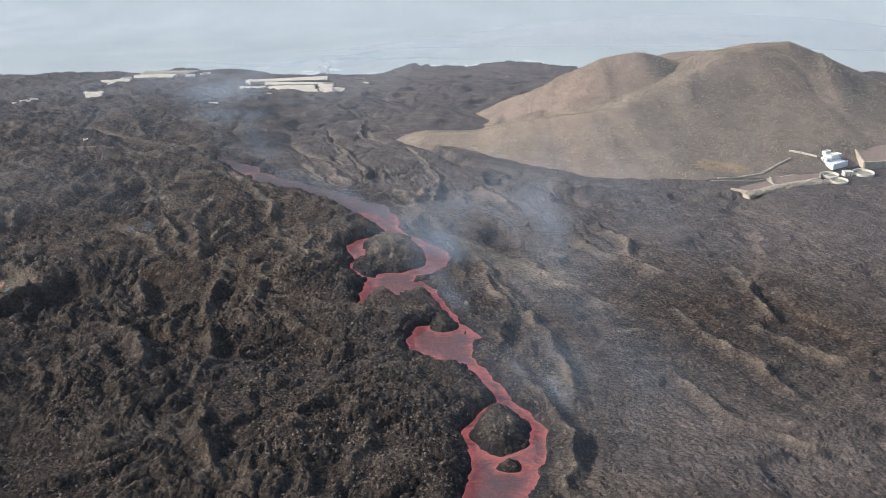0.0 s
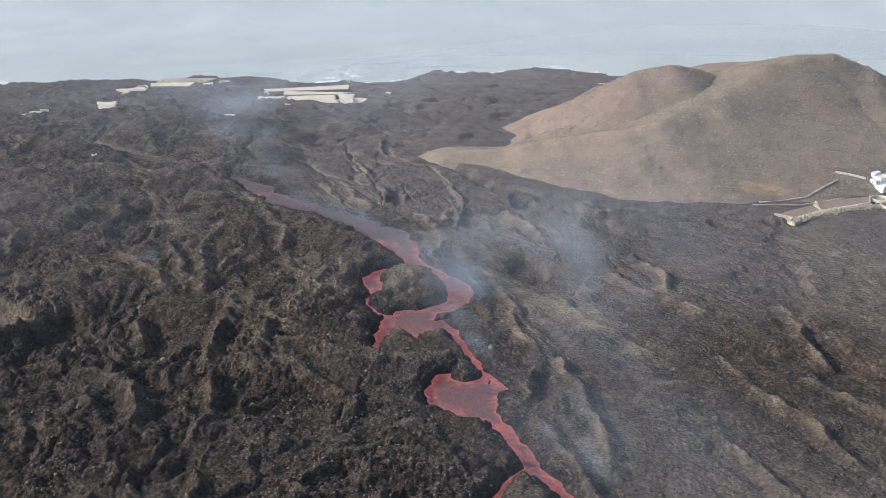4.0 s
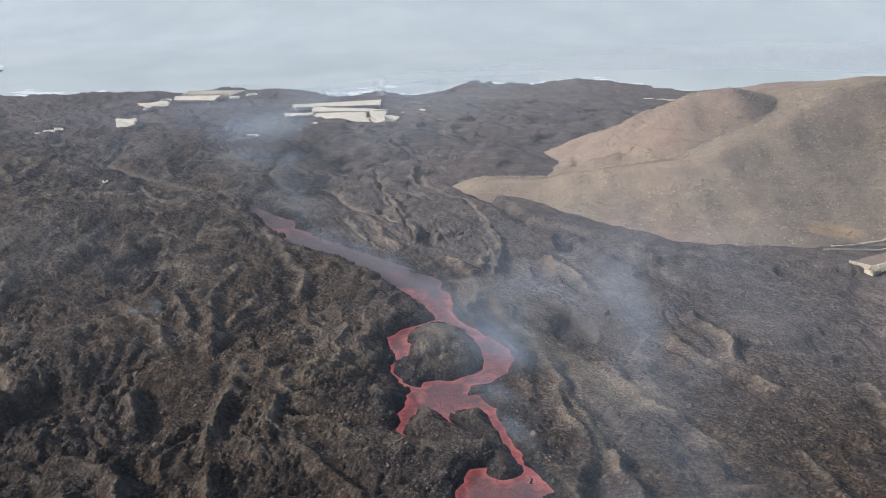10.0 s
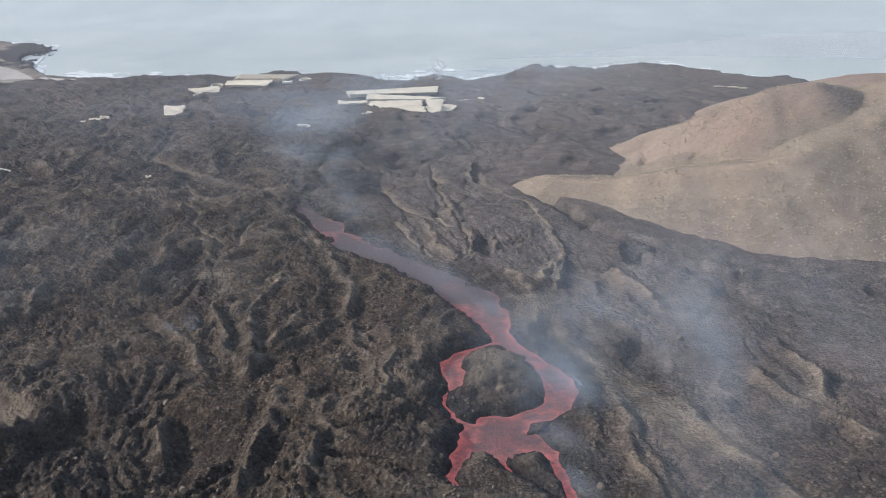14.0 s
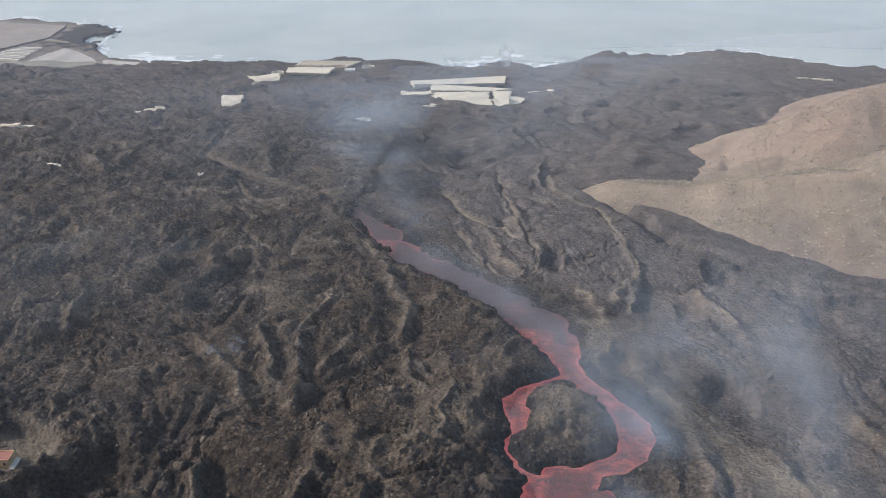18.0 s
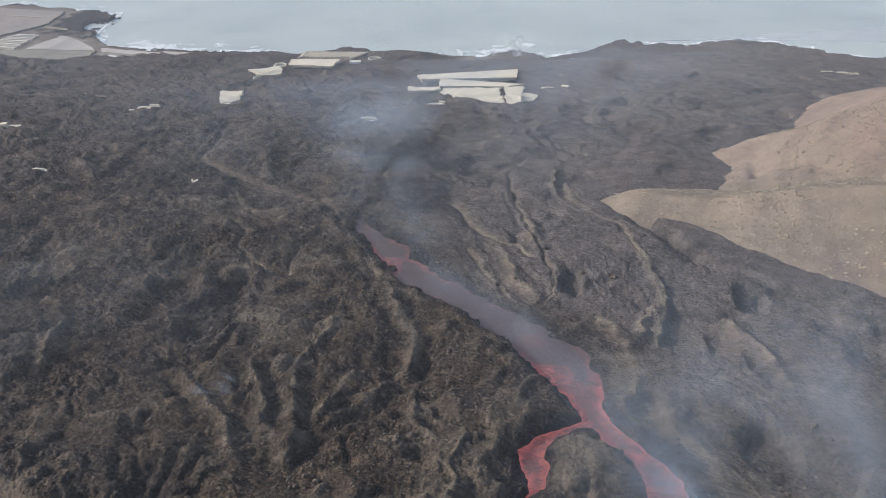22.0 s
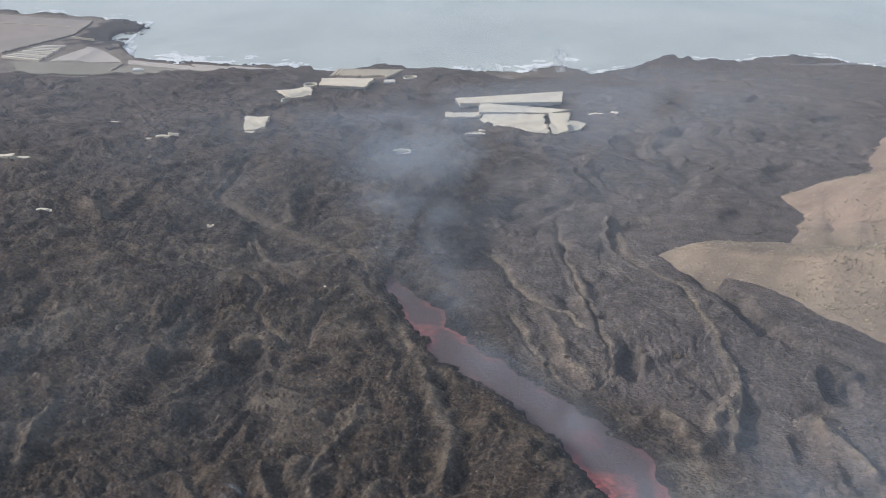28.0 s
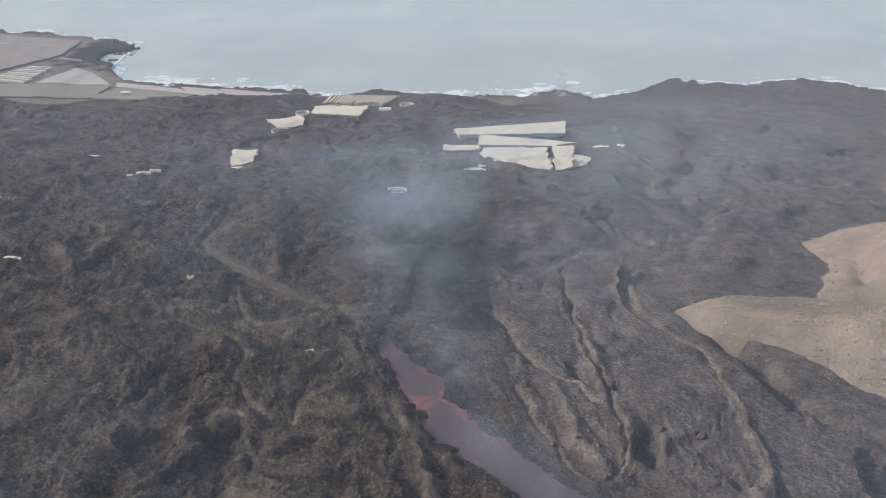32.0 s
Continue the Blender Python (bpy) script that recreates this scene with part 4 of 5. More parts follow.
# ---- houses ----
def house(name, x, y, z, turn, blocks, wall, roof, label, group=""):
    """blocks: x0, y0, x1, y1, height; each with a roof slab, a parapet and windows."""
    thing = empty(name, x, y, z, label, "house", group)
    thing.rotation_euler = (0, 0, turn)
    for x0, y0, x1, y1, h in blocks:
        part("wall", box_bm(x0, y0, -3, x1, y1, h, 0, 0.05), wall, thing)
        part("roof", box_bm(x0 + 0.25, y0 + 0.25, h, x1 - 0.25, y1 - 0.25, h + 0.12), roof, thing)
        for a in ((x0, y0, x1, y0 + 0.25), (x0, y1 - 0.25, x1, y1), (x0, y0 + 0.25, x0 + 0.25, y1 - 0.25), (x1 - 0.25, y0 + 0.25, x1, y1 - 0.25)):
            part("parapet", box_bm(a[0], a[1], h + 0.003, a[2], a[3], h + 0.6), wall, thing)
        for level in range(max(1, int(h / 2.9))):
            n = max(1, int((x1 - x0) / 2.6))
            for k in range(n):
                wx, wz = x0 + (k + 0.5) * (x1 - x0) / n, 0.9 + level * 2.9
                frame_ob = part("window", box_bm(wx - 0.6, y0 - 0.08, wz, wx + 0.6, y0 + 0.1, wz + 1.3), wall, thing)
                part("pane", box_bm(wx - 0.48, y0 - 0.1, wz + 0.1, wx + 0.48, y0 + 0.05, wz + 1.2), GLASS_DARK, frame_ob, "dark window pane")
            m = max(1, int((y1 - y0) / 3.5))
            for k in range(m):
                wy, wz = y0 + (k + 0.5) * (y1 - y0) / m, 0.9 + level * 2.9
                frame_ob = part("window", box_bm(x0 - 0.08, wy - 0.6, wz, x0 + 0.1, wy + 0.6, wz + 1.3), wall, thing)
                part("pane", box_bm(x0 - 0.1, wy - 0.48, wz + 0.1, x0 + 0.05, wy + 0.48, wz + 1.2), GLASS_DARK, frame_ob, "dark window pane")
    return thing


hz = max(hill_at(340, 905), base_at(340, 905)) + 0.5
white = house("white_house", 340, 908, hz, radians(35), ((-6, -5, 4, 3, 4.6), (-11, -4, -6.1, 2, 2.9), (4.1, -3, 11, 3, 3.4), (-3, 3.1, 4, 7, 6.0)), WHITE, PLASTER, "white flat-roofed country house on the hill's foot")
part("terrace", box_bm(-13, -13, -4, 7, -5.1, 0.25), WHITE, white, "white terrace in front of the house")
for a in ((-13, -13.3, 7, -13.003), (-13.3, -13.3, -13.003, -5.1)):
    part("terrace_wall", box_bm(a[0], a[1], -4, a[2], a[3], 1.2), WHITE, white)
ochre_z = gz(-263, 581) + 0.3
ochre = house("ochre_house", -263.5, 580.5, ochre_z, radians(8), ((-6.5, -3.6, 3.8, 3.4, 3.0),), OCHRE, TERRACOTTA, "ochre house with a red roof islanded by lava")
part("yard_slab", box_bm(3.9, -4.5, -2, 6.2, 3.2, 0.15), PLASTER, ochre, "grey concrete yard")
far_z = base_at(-834, 1814)
house("villa", -834, 1812, far_z, 0.3, ((-6, -4, 5, 4, 4.0), (5.1, -3, 9, 3, 2.9)), WHITE, WHITE, "white farmhouse among low coastal fields")
house("shed", -366, 1535, base_at(-366, 1535), 0.2, ((-7, -4, 6, 4, 3.4),), WHITE, PLASTER, "white packing shed beside a greenhouse")
house("shed", 343, 873, max(hill_at(343, 873), base_at(343, 873)), 0.1, ((-3.5, -3, 3.5, 3, 3.6),), PLASTER, PLASTER, "small cream pump house between round tanks")


def wall_run(name, pts, h, thick, mat, label, zfun):
    x, y = pts[0]
    at = (x, y, zfun(x, y))
    thing = empty(name, *at, label, "wall")
    for a, b in zip(pts, pts[1:]):
        p, q = Vector(a), Vector(b)
        side = (q - p).normalized().orthogonal() * thick / 2
        place(part("wall_panel", slab_bm((p + side, q + side, q - side, p - side), lambda x, y: zfun(x, y) - 2, lambda x, y: zfun(x, y) + h, 0.15, 10, 1, 2), mat, thing), at)
    return thing


def hill(x, y):
    return max(hill_at(x, y), base_at(x, y))


wall_run("garden_wall", ((304, 912), (315, 909), (327, 905)), 1.6, 0.8, PLASTER, "long white garden wall below the hill", hill)
wall_run("dry_stone_wall", ((229, 857), (268, 868), (302, 899)), 1.2, 1.2, STONE, "low stone wall across the hill's foot", hill)
wall_run("dry_stone_wall", ((222, 850), (262, 852), (300, 872)), 1.2, 1.2, STONE, "low stone wall above old terraces", hill)
tank(327, 868, 7, 2.6, "round cream tank on the farm terrace")
tank(328, 850, 7.5, 2.2, "wide cream round tank beside the lava")
tank(358, 876, 9, 2.6, "large cream round tank near the white house")
for plan, label in ((((273, 858), (320, 872), (314, 856), (270, 834)), "bare reddish farm terrace with stone edge"), (((232, 824), (268, 846), (270, 832), (246, 815)), "small bare terrace at the lava's edge"), (((372, 942), (425, 975), (412, 905), (366, 897)), "wide bare brown field behind the round tanks")):
    cxy = [sum(p[i] for p in plan) / 4 for i in (0, 1)]
    zt = max(hill(*p) for p in plan) * 0.5 + min(hill(*p) for p in plan) * 0.5 + 1.2
    at = (*cxy, zt)
    terrace = empty("farm_terrace", *at, label, "terrace")
    place(part("soil_bed", slab_bm(plan, lambda x, y: zt - 7, lambda x, y: zt, 0.25, 12, 8, 9, 0.8), SOIL_RED, terrace), at)
    for a, b in ((2, 3), (1, 2), (3, 0)):
        p, q = Vector(plan[a]), Vector(plan[b])
        side = (q - p).normalized().orthogonal() * 0.7
        place(part("retaining_wall", slab_bm((p + side, q + side, q - side, p - side), lambda x, y: zt - 7, lambda x, y: zt + 1.0, 0.3, 14, 1, 4, 0.5), STONE, terrace, "pale stone retaining wall"), at)
bank = ((240, 808, 6), (262, 822, 7), (284, 838, 7), (305, 848, 6), (322, 850, 4))
for k, (p, q) in enumerate(zip(bank, bank[1:])):
    w = p[2] * 0.6
    n = Vector((q[0] - p[0], q[1] - p[1])).normalized().orthogonal() * -w
    plan = ((p[0] - n.x, p[1] - n.y), (q[0] - n.x, q[1] - n.y), (q[0] + n.x, q[1] + n.y), (p[0] + n.x, p[1] + n.y))
    at = (p[0], p[1], hill(p[0], p[1]))
    ob = empty("spoil_bank", *at, "pale rubble bank along the lava's edge", "bank", "pale rubble banks")
    place(part("rubble_face", slab_bm(plan, lambda x, y: hill(x, y) - 3, lambda x, y: hill(x, y) + 1.3, 1.6, 18, 8, k, 2.0), STONE, ob), at)

g = np.random.default_rng(17)
k = g.integers(0, len(bank) - 1, 1500)
u = g.random(1500)[:, None]
ends = np.array(bank, float)
spot = ends[k] * (1 - u) + ends[k + 1] * u
rub_x, rub_y = spot[:, 0] + g.normal(0, 1.6, 1500), spot[:, 1] + g.normal(-1.0, 2.2, 1500)
rub_z = np.maximum(base(rub_x, rub_y), cone_height(rub_x, rub_y)) + np.maximum(0.3, 2.6 - 0.5 * np.abs(rub_y - spot[:, 1])) * g.uniform(0.5, 1.0, 1500)
BANK_RUBBLE = (rub_x, rub_y, rub_z, 0.4 + 0.9 * g.random(1500) ** 2)

# ---- low coastal fields ----
for k, (plan, h, mat, label, ragged) in enumerate((
        (((-1300, 2100), (-1052, 2078), (-1036, 1985), (-1090, 1860)), 2.5, CROP_NET, "brown netting-covered banana field near the shore", 6.0),
        (((-1040, 1814), (-872, 1845), (-872, 1782), (-1001, 1757)), 2.2, CROP, "dull green banana field below the lava front", 3.0),
        (((-880, 1780), (-858, 1837), (-730, 1828), (-752, 1790)), 2.0, CROP, "dull olive field behind the shore road", 3.0),
        (((-992, 1832), (-972, 1920), (-936, 1905), (-881, 1855)), 0.6, SAND, "pale gravel lot beside the shore", 4.0),
        (((-876, 1866), (-768, 1852), (-722, 1830), (-866, 1846)), 0.7, SAND, "pale coastal track and beach strip", 2.0),
        (((-770, 1862), (-709, 1858), (-716, 1826), (-735, 1828)), 0.8, SAND, "pale gravel yard on the shore", 2.0),
        (((740, 1985), (880, 1990), (860, 1915), (735, 1905)), 3.0, SAND, "pale netting-covered coastal field beyond the cone", 6.0),
        (((-706, 1862), (-600, 1856), (-596, 1830), (-716, 1826)), 0.8, SAND, "long pale gravel strip on the shore", 3.0))):
    cxy = [sum(p[i] for p in plan) / 4 for i in (0, 1)]
    at = (*cxy, base_at(*cxy))
    ob = empty("field", *at, label, "field", "coastal fields")
    place(part("field_bed", slab_bm(plan, lambda x, y: base_at(x, y) - 2, lambda x, y: max(SEA_Z + 3, base_at(x, y)) + h, 0.3, 20, 14, k, ragged), mat, ob), at)
at = (-1030, 1865, base_at(-1030, 1865))
tun = empty("tunnel_greenhouses", *at, "rows of grey tunnel greenhouses on the coast", "greenhouse")
for k in range(9):
    u = k / 8
    a = Vector((-1075, 1838)).lerp(Vector((-1046, 1905)), u)
    b = Vector((-1004, 1828)).lerp(Vector((-1008, 1908)), u)
    d = Vector((0, 2.4))
    place(part("tunnel", slab_bm((a + d, b + d, b - d, a - d), lambda x, y: base_at(x, y) - 1, lambda x, y: base_at(x, y) + 3.4, 0.3, 10, 2, k, 0.4), NET_SIDE if k % 2 else PLASTER, tun), at)
at = (-1000, 1975, base_at(-1000, 1975))
for k, (x0, y0, x1, y1) in enumerate(((-1030, 1968, -985, 1960), (-1240, 2040, -1070, 2030))):
    wall_run("field_wall", ((x0, y0), (x1, y1)), 3.2, 2.0, STONE, "pale field wall on the coastal plain", base_at)


# ---- rocks ----
def rock_cloud(name, px, py, pz, size, mat, label, category, flat=0.7, seed=1, sides=5):
    """Many small angular stones in one mesh."""
    rng = np.random.default_rng(seed)
    n = len(px)
    ang = np.arange(sides) * 2 * np.pi / sides
    v = np.zeros((n, sides + 2, 3))
    jit = rng.uniform(0.65, 1.3, (n, sides))
    turn = rng.uniform(0, 6.3, (n, 1))
    v[:, :sides, 0] = np.cos(ang + turn) * jit * size[:, None]
    v[:, :sides, 1] = np.sin(ang + turn) * jit * size[:, None]
    v[:, :sides, 2] = rng.uniform(-0.25, 0.25, (n, sides)) * size[:, None]
    v[:, sides, 2] = size * flat * rng.uniform(0.7, 1.3, n)
    v[:, sides, :2] = rng.uniform(-0.3, 0.3, (n, 2)) * size[:, None]
    v[:, sides + 1, 2] = -size * 0.6
    v += np.stack((px, py, pz), -1)[:, None, :]
    k = np.arange(sides)
    tri = np.concatenate((np.stack((k, (k + 1) % sides, np.full(sides, sides)), -1), np.stack(((k + 1) % sides, k, np.full(sides, sides + 1)), -1)))
    f = (np.arange(n)[:, None, None] * (sides + 2) + tri[None]).reshape(-1, 3)
    return tagged(soup(name, v.reshape(-1, 3), f, mat), label, category, kind="stuff")


def soup(name, v, f, mat):
    me = bpy.data.meshes.new(name)
    me.vertices.add(len(v))
    me.vertices.foreach_set("co", v.astype(np.float32).ravel())
    me.loops.add(f.size)
    me.loops.foreach_set("vertex_index", f.astype(np.int32).ravel())
    me.polygons.add(len(f))
    me.polygons.foreach_set("loop_start", np.arange(0, f.size, 3, dtype=np.int32))
    me.polygons.foreach_set("loop_total", np.full(len(f), 3, np.int32))
    me.materials.append(mat)
    me.update()
    me.validate()
    return new(name, me)


rng = np.random.default_rng(5)
n = 30000
ry = 320 + 560 * rng.random(n) ** 1.3
lo, hi = np.minimum(-185, 80 - 0.60 * ry), np.maximum(185, 35 + 0.41 * ry)
rx = lo + (hi - lo) * rng.random(n)
ok = (river(rx, ry) > 1.5) & (vn(rx, ry, 25, 81) + 0.5 * rng.random(n) > -0.1) & (cone_height(rx, ry) < base(rx, ry))
ok &= (np.hypot(rx + 263, ry - 580) > 12) & (rng.random(n) > 0.65 * smooth(-10, 60, rx - np.interp(ry, RUN_Y, RUN_X)))
rx, ry = rx[ok], ry[ok]
rs = 0.32 + 0.85 * rng.random(len(rx)) ** 3.5
rock_cloud("lava_rubble", rx, ry, surface(rx, ry) + 0.1 * rs, rs, CLINKER, "scattered angular blocks of dark lava clinker", "rubble")

rock_cloud("bank_rubble", *BANK_RUBBLE, STONE, "pale broken rubble heaped along the lava's edge", "rubble", 0.8, 18)

# single large blocks
def boulder_mesh(seed):
    g = random.Random(seed)
    bm = bmesh.new()
    bmesh.ops.create_icosphere(bm, subdivisions=2, radius=1.0)
    for v in bm.verts:
        k = 0.72 + 0.42 * noise.noise(v.co * 1.3 + Vector((seed, 0, 0))) + 0.12 * noise.noise(v.co * 3.1)
        v.co = Vector((v.co.x * 1.15, v.co.y * 0.9, v.co.z * 0.75)) * (k + 0.35)
    for _ in range(3):
        n = Vector((g.uniform(-1, 1), g.uniform(-1, 1), g.uniform(0.1, 1))).normalized()
        bmesh.ops.bisect_plane(bm, geom=list(bm.verts) + list(bm.edges) + list(bm.faces), plane_co=n * 0.72, plane_no=n, clear_outer=True)
        bmesh.ops.holes_fill(bm, edges=[e for e in bm.edges if e.is_boundary], sides=0)
    me = bpy.data.meshes.new("boulder")
    bm.to_mesh(me)
    bm.free()
    me.materials.append(CLINKER)
    return me


shapes = [boulder_mesh(k) for k in range(6)]
count = 0
while count < 110:
    bx0, by0 = random.uniform(-330, 120), random.uniform(350, 860)
    if by0 < 420 + max(0, -bx0 - 190) * 1.5 or float(river(np.array([bx0]), np.array([by0]))[0]) < 4 or math.hypot(bx0 + 263, by0 - 580) < 14:
        continue
    size = 0.9 + 1.3 * random.random() ** 3
    ob = new("boulder", shapes[count % 6])
    ob.location = (bx0, by0, gz(bx0, by0) + 0.25 * size)
    ob.rotation_euler, ob.scale = (random.uniform(-0.4, 0.4), random.uniform(-0.4, 0.4), random.uniform(0, 6.3)), (size, size, size)
    tagged(ob, "large angular block of dark lava on rubble" if size > 1.3 else "small angular block of dark lava on rubble", "boulder", "loose lava blocks")
    count += 1

# black rocks of the headland and the surf
n = 700
hx, hy = [], []
for x, y, r, m in ((-985, 2085, 20, 22), (-960, 2072, 14, 22), (-955, 2035, 14, 20), (-955, 1995, 12, 18), (-945, 1960, 12, 22), (-935, 1925, 10, 22), (-812, 1882, 6, 14), (-790, 1885, 9, 20), (-772, 1882, 9, 24), (-690, 1882, 14, 40), (-625, 1878, 12, 30)):
    hx.append(x + r * rng.normal(0, 0.5, m)), hy.append(y + 0.6 * r * rng.normal(0, 0.5, m))
hx, hy = np.concatenate(hx), np.concatenate(hy)
rock_cloud("shore_rocks", hx, hy, np.maximum(base(hx, hy), SEA_Z - 0.5) + 0.5, 1.5 + 3.5 * rng.random(len(hx)) ** 2, BASALT, "black jagged lava rocks along the surf", "rocks", 0.55, 8, 6)

# ---- shrubs on the cone ----
n = 26000
bx, by = rng.uniform(-40, 560, n), rng.uniform(830, 1180, n)
bz = cone_height(bx, by)
ok = (bz > base(bx, by) + 2) & (0.5 * vn(bx, by, 45, 83) + 0.4 * smooth(150, 330, bx) + 0.7 * rng.random(n) > 0.30)
bx, by, bz = bx[ok], by[ok], bz[ok]
k, per = len(bx), 4
bs = 0.5 + 0.9 * rng.random(k) ** 2.0
sx_, sy_ = np.repeat(bx, per) + np.repeat(bs, per) * rng.normal(0, 0.45, k * per), np.repeat(by, per) + np.repeat(bs, per) * rng.normal(0, 0.45, k * per)
sz_ = np.repeat(bz, per) + np.repeat(bs, per) * rng.uniform(0.1, 0.9, k * per)
rock_cloud("shrubs", sx_, sy_, sz_, np.repeat(bs, per) * 0.42, SHRUB, "dry olive-grey shrubs dotting the cinder slopes", "shrubs", 0.9, 9, 4)

# ---- surf ----
fx, fy = np.meshgrid(np.arange(-1330, 420, 1.6), np.arange(1840, 2190, 1.6))
fx, fy = fx + rng.uniform(-0.8, 0.8, fx.shape), fy + rng.uniform(-0.8, 0.8, fy.shape)
off = fy - table(COAST, fx)
wet = (base(fx, fy) < SEA_Z - 0.5) & (off > -15) & (off < 75)
wild = 0.5 * vn(fx, fy, 42, 91) + 0.55 * vn(fx, off * 3, 26, 92) + 0.35 * vn(fx, fy, 6, 93)
wild += 0.5 * np.exp(-((fx + 1290) / 70) ** 2) + 0.45 * np.exp(-((fx + 740) / 150) ** 2) + 0.6 * np.exp(-((fx + 260) / 90) ** 2) + 0.2 * np.exp(-((fx - 20) / 120) ** 2)
ok = wet & (wild > 0.14 + 0.014 * np.maximum(off, 0))
px_, py_ = fx[ok], fy[ok]
rock_cloud("sea_foam", px_, py_, np.full(len(px_), SEA_Z + 0.25), 0.9 + 1.3 * rng.random(len(px_)), FOAM, "white breaking surf along the rocky shore", "surf", 0.12, 10, 4)


# ---- smoke ----
def wisps(name, p, r, thick, mat, label, seed, stretch=(1.7, 0.8)):
    """Soft, curled shreds of smoke; the attribute 'dense' thins each one out towards its rim."""
    g = np.random.default_rng(seed)
    n, m = len(p), 16
    c = np.array((0.15, 1.0, -0.2)) + 0.3 * g.normal(size=(n, 3))
    c /= np.linalg.norm(c, axis=1, keepdims=True)
    b = np.cross(c, np.array((-0.5, 0.3, 0.6)) + 0.25 * g.normal(size=(n, 3)))
    b /= np.linalg.norm(b, axis=1, keepdims=True)
    a = np.cross(b, c)
    ang = np.arange(m) * 2 * np.pi / m
    v, w = [p[:, None, :]], [np.ones((n, 1))]
    bend = g.uniform(-0.15, 0.15, (n, 1, 1))
    for rad, dense in ((0.2, 0.86), (0.4, 0.55), (0.6, 0.26), (0.8, 0.07), (1.0, 0.0)):
        jig = g.uniform(0.85, 1.15, (n, m)) * rad
        q = p[:, None, :] + r[:, None, None] * ((np.cos(ang) * jig)[:, :, None] * a[:, None, :] * stretch[0] + (np.sin(ang) * jig)[:, :, None] * b[:, None, :] * stretch[1] + bend * rad ** 2 * c[:, None, :])
        v.append(q), w.append(np.full((n, m), dense))
    v, w = np.concatenate(v, 1), np.concatenate(w, 1) * thick[:, None]
    k = np.arange(m)
    k1 = (k + 1) % m
    tri = [np.stack((np.zeros(m, int), 1 + k, 1 + k1), -1)]
    for ring in range(4):
        o, q = 1 + ring * m, 1 + (ring + 1) * m
        tri += [np.stack((o + k, q + k, q + k1), -1), np.stack((o + k, q + k1, o + k1), -1)]
    tri = np.concatenate(tri)
    f = (np.arange(n)[:, None, None] * (1 + 5 * m) + tri[None]).reshape(-1, 3)
    ob = soup(name, v.reshape(-1, 3), f, mat)
    ob.data.attributes.new("dense", "FLOAT", "POINT").data.foreach_set("value", w.astype(np.float32).ravel())
    ob.data.polygons.foreach_set("use_smooth", np.ones(len(f), bool))
    return tagged(ob, label, "smoke", kind="stuff")


def puff(count, x, y, z, rx, ry, rz, size, thick, seed):
    g = np.random.default_rng(seed)
    p = np.array((x, y, base_at(x, y) + z)) + g.normal(size=(count, 3)) * np.array((rx, ry, rz)) * 0.5
    return p, size * g.uniform(0.6, 1.4, count), thick * g.uniform(0.5, 1.0, count)


def gather(*groups):
    return [np.concatenate(k) for k in zip(*groups)]


def carpet(name, line, mat, label, seed, thick=1.0, shift=0.0, lift=0.0):
    """Smoke that climbs along a line of drift: x, y, half width, height and strength at each station."""
    line = np.array(line, float)
    run = np.concatenate(([0], np.cumsum(np.hypot(*np.diff(line[:, :2], axis=0).T))))
    u, v = np.linspace(0, run[-1], 160), np.linspace(-1, 1, 25)
    x, y, half, high, power = (np.interp(u, run, line[:, k]) for k in range(5))
    U, V = np.meshgrid(u, v, indexing="ij")
    X = x[:, None] + shift + half[:, None] * V + 8 * vn(U, V, 60, seed)
    Y = y[:, None] + 0.2 * half[:, None] * V
    Z = -0.098 * Y + table(RISE, Y) + high[:, None] + lift
    dense = thick * power[:, None] * np.exp(-(V * 1.9) ** 2) * smooth(1.0, 0.75, np.abs(V)) * (0.75 + 0.5 * vn(U, V * 20, 35, seed + 2))
    return tagged(grid_mesh(name, X, Y, Z, mat, dense=dense), label, "smoke", kind="stuff")


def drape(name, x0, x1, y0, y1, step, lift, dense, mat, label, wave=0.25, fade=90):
    """A thin layer of smoke, or a stand-in sheet for distance haze, that lies over the land at a given height."""
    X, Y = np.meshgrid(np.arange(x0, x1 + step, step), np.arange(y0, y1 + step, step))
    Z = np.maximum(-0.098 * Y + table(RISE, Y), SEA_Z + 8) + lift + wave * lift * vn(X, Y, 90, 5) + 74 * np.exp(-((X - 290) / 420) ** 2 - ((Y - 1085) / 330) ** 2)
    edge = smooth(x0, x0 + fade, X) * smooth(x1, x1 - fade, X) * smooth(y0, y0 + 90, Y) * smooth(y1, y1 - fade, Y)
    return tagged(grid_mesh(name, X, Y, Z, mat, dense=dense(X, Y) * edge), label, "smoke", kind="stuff")


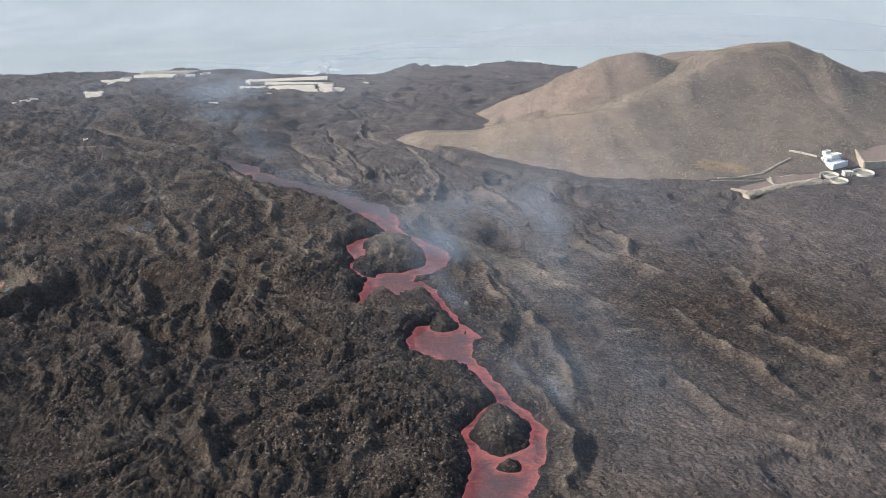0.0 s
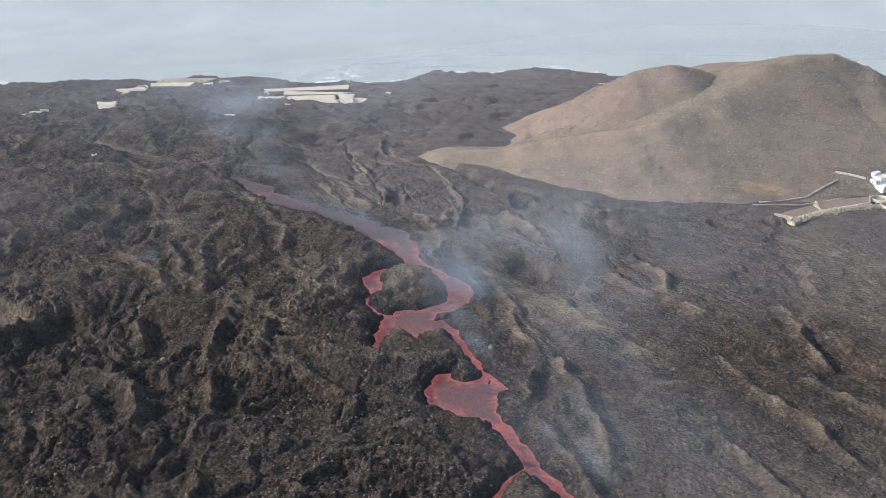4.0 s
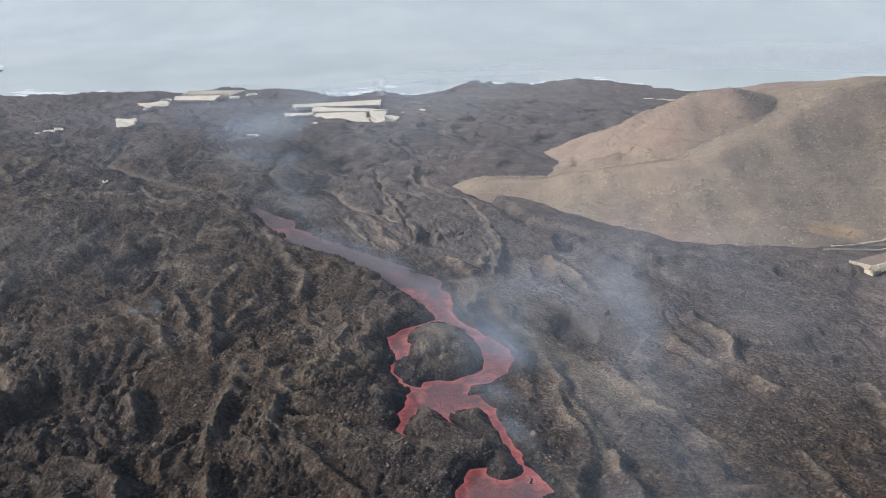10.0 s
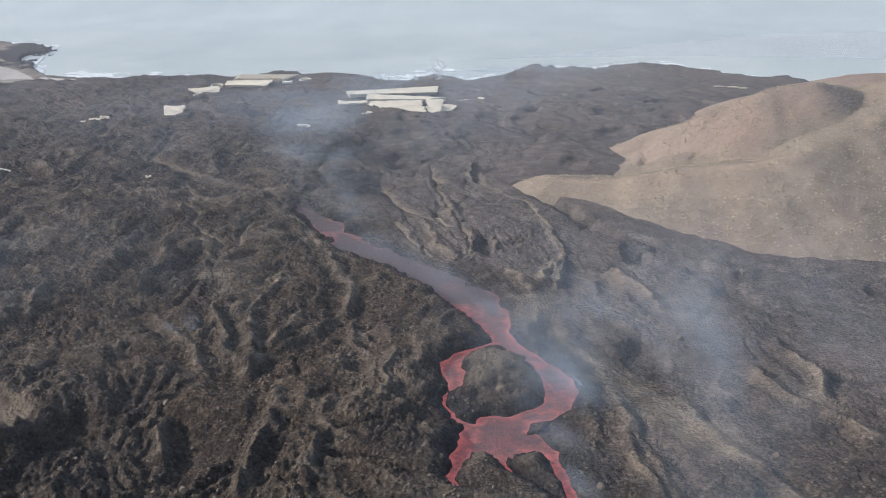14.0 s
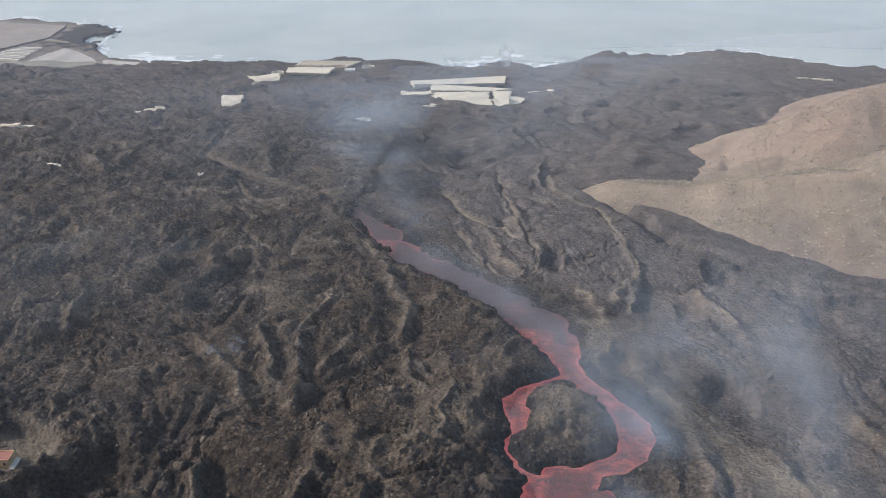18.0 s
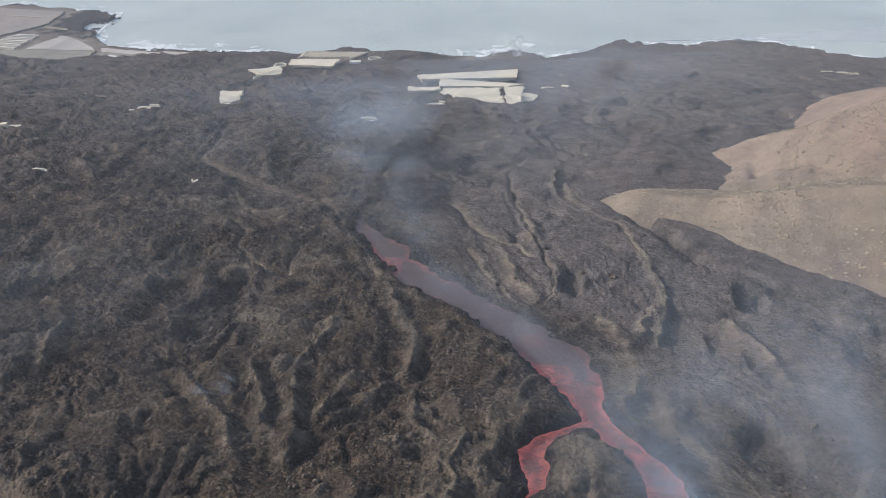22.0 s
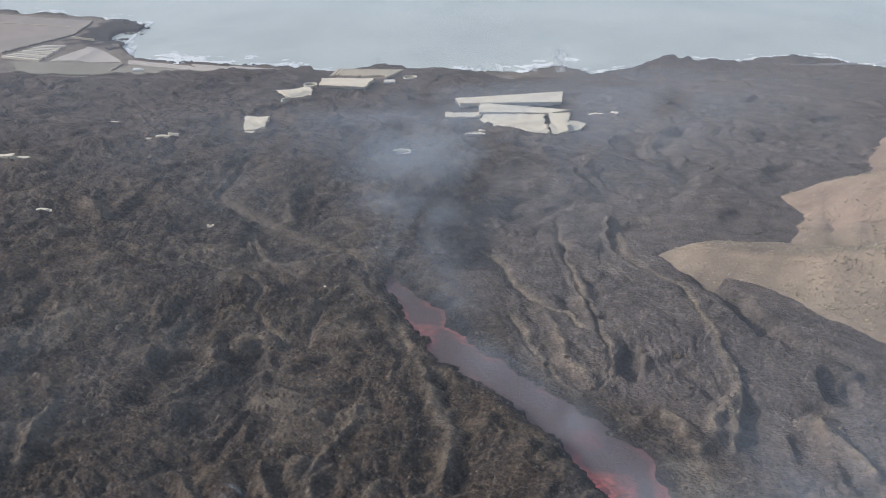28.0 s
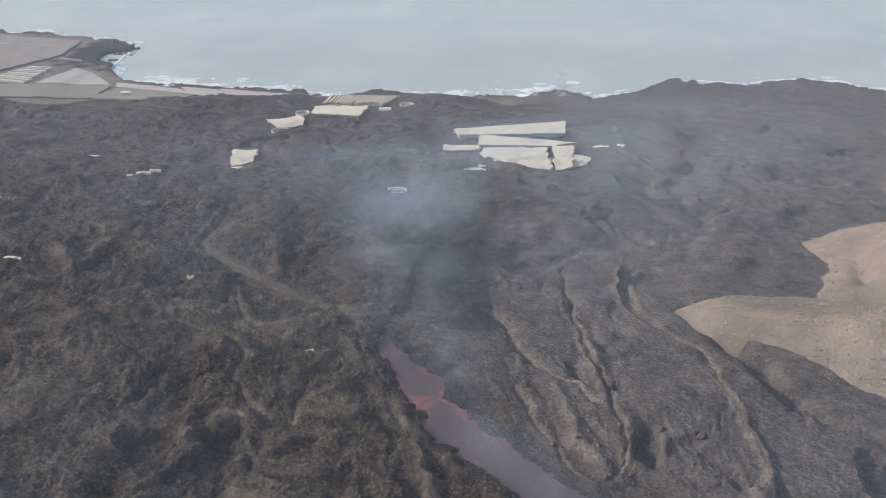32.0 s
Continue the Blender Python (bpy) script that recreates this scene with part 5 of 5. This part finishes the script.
DRIFT = ((14, 610, 10, 4, 0.0), (0, 628, 18, 5, 0.6), (-6, 655, 20, 6, 0.8), (-26, 695, 18, 6, 0.75), (-42, 735, 22, 7, 0.85), (-80, 788, 26, 8, 0.95), (-128, 836, 30, 10, 1.0), (-165, 885, 34, 14, 0.95), (-192, 945, 42, 24, 0.8), (-222, 1030, 62, 30, 0.65), (-242, 1110, 84, 34, 0.45), (-255, 1200, 100, 36, 0.0))
carpet("smoke_plume", DRIFT, SMOKE, "thin bluish-white smoke rising from the molten channel", 201, 0.52)
carpet("smoke_plume", DRIFT[8:], SMOKE, "wide thin smoke drifting seaward over lava", 221, 0.26, 10.0, 9.0)
drape("smoke_veil", -640, 260, 780, 1640, 12, 26, lambda x, y: 0.2 * np.exp(-((x + 50) / 100) ** 2 - ((y - 1480) / 70) ** 2) + 0.30 * np.exp(-((x + 190) / 180) ** 2 - ((y - 1150) / 190) ** 2), VEIL, "thin smoke veil drifting seaward over lava")
drape("smoke_veil", -700, 300, 340, 1000, 14, 10, lambda x, y: 0.28 * np.exp(-((x - 60) / 75) ** 2 - ((y - 690) / 110) ** 2) + 0.2 * np.exp(-((x - 5) / 35) ** 2 - ((y - 660) / 50) ** 2) + 0.07 * np.exp(-((x + 350) / 120) ** 2 - ((y - 770) / 110) ** 2) + 0.16 * np.exp(-((x - 70) / 50) ** 2 - ((y - 470) / 80) ** 2), VEIL, "thin bluish smoke lying low over folded lava")
# see-through sheet, denser with y, added to imitate aerial haze
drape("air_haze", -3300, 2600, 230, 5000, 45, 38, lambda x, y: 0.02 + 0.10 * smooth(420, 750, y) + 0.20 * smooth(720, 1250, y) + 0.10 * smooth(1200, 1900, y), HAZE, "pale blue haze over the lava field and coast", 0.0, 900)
wisps("smoke_drift", *gather(puff(3, 0, 655, 12, 8, 34, 5, 18, 0.55, 103), puff(1, -5, 575, 10, 4, 6, 6, 12, 0.55, 105), puff(1, 4, 545, 11, 4, 6, 5, 12, 0.5, 109), puff(2, 45, 425, 10, 8, 20, 5, 13, 0.45, 113)), SMOKE, "thin bluish smoke curling off the molten channel", 7)
wisps("smoke_drift", *puff(4, -205, 690, 4, 8, 14, 5, 5, 0.5, 171), SMOKE, "faint smoke seeping from rubbly lava", 10)
wisps("steam_plume", *gather(puff(6, -285, 1912, 14, 190, 8, 3, 17, 0.9, 191), puff(2, -215, 1915, 20, 40, 6, 6, 17, 0.9, 193)), STEAM, "white steam where lava meets the sea", 12, (1.1, 0.9))
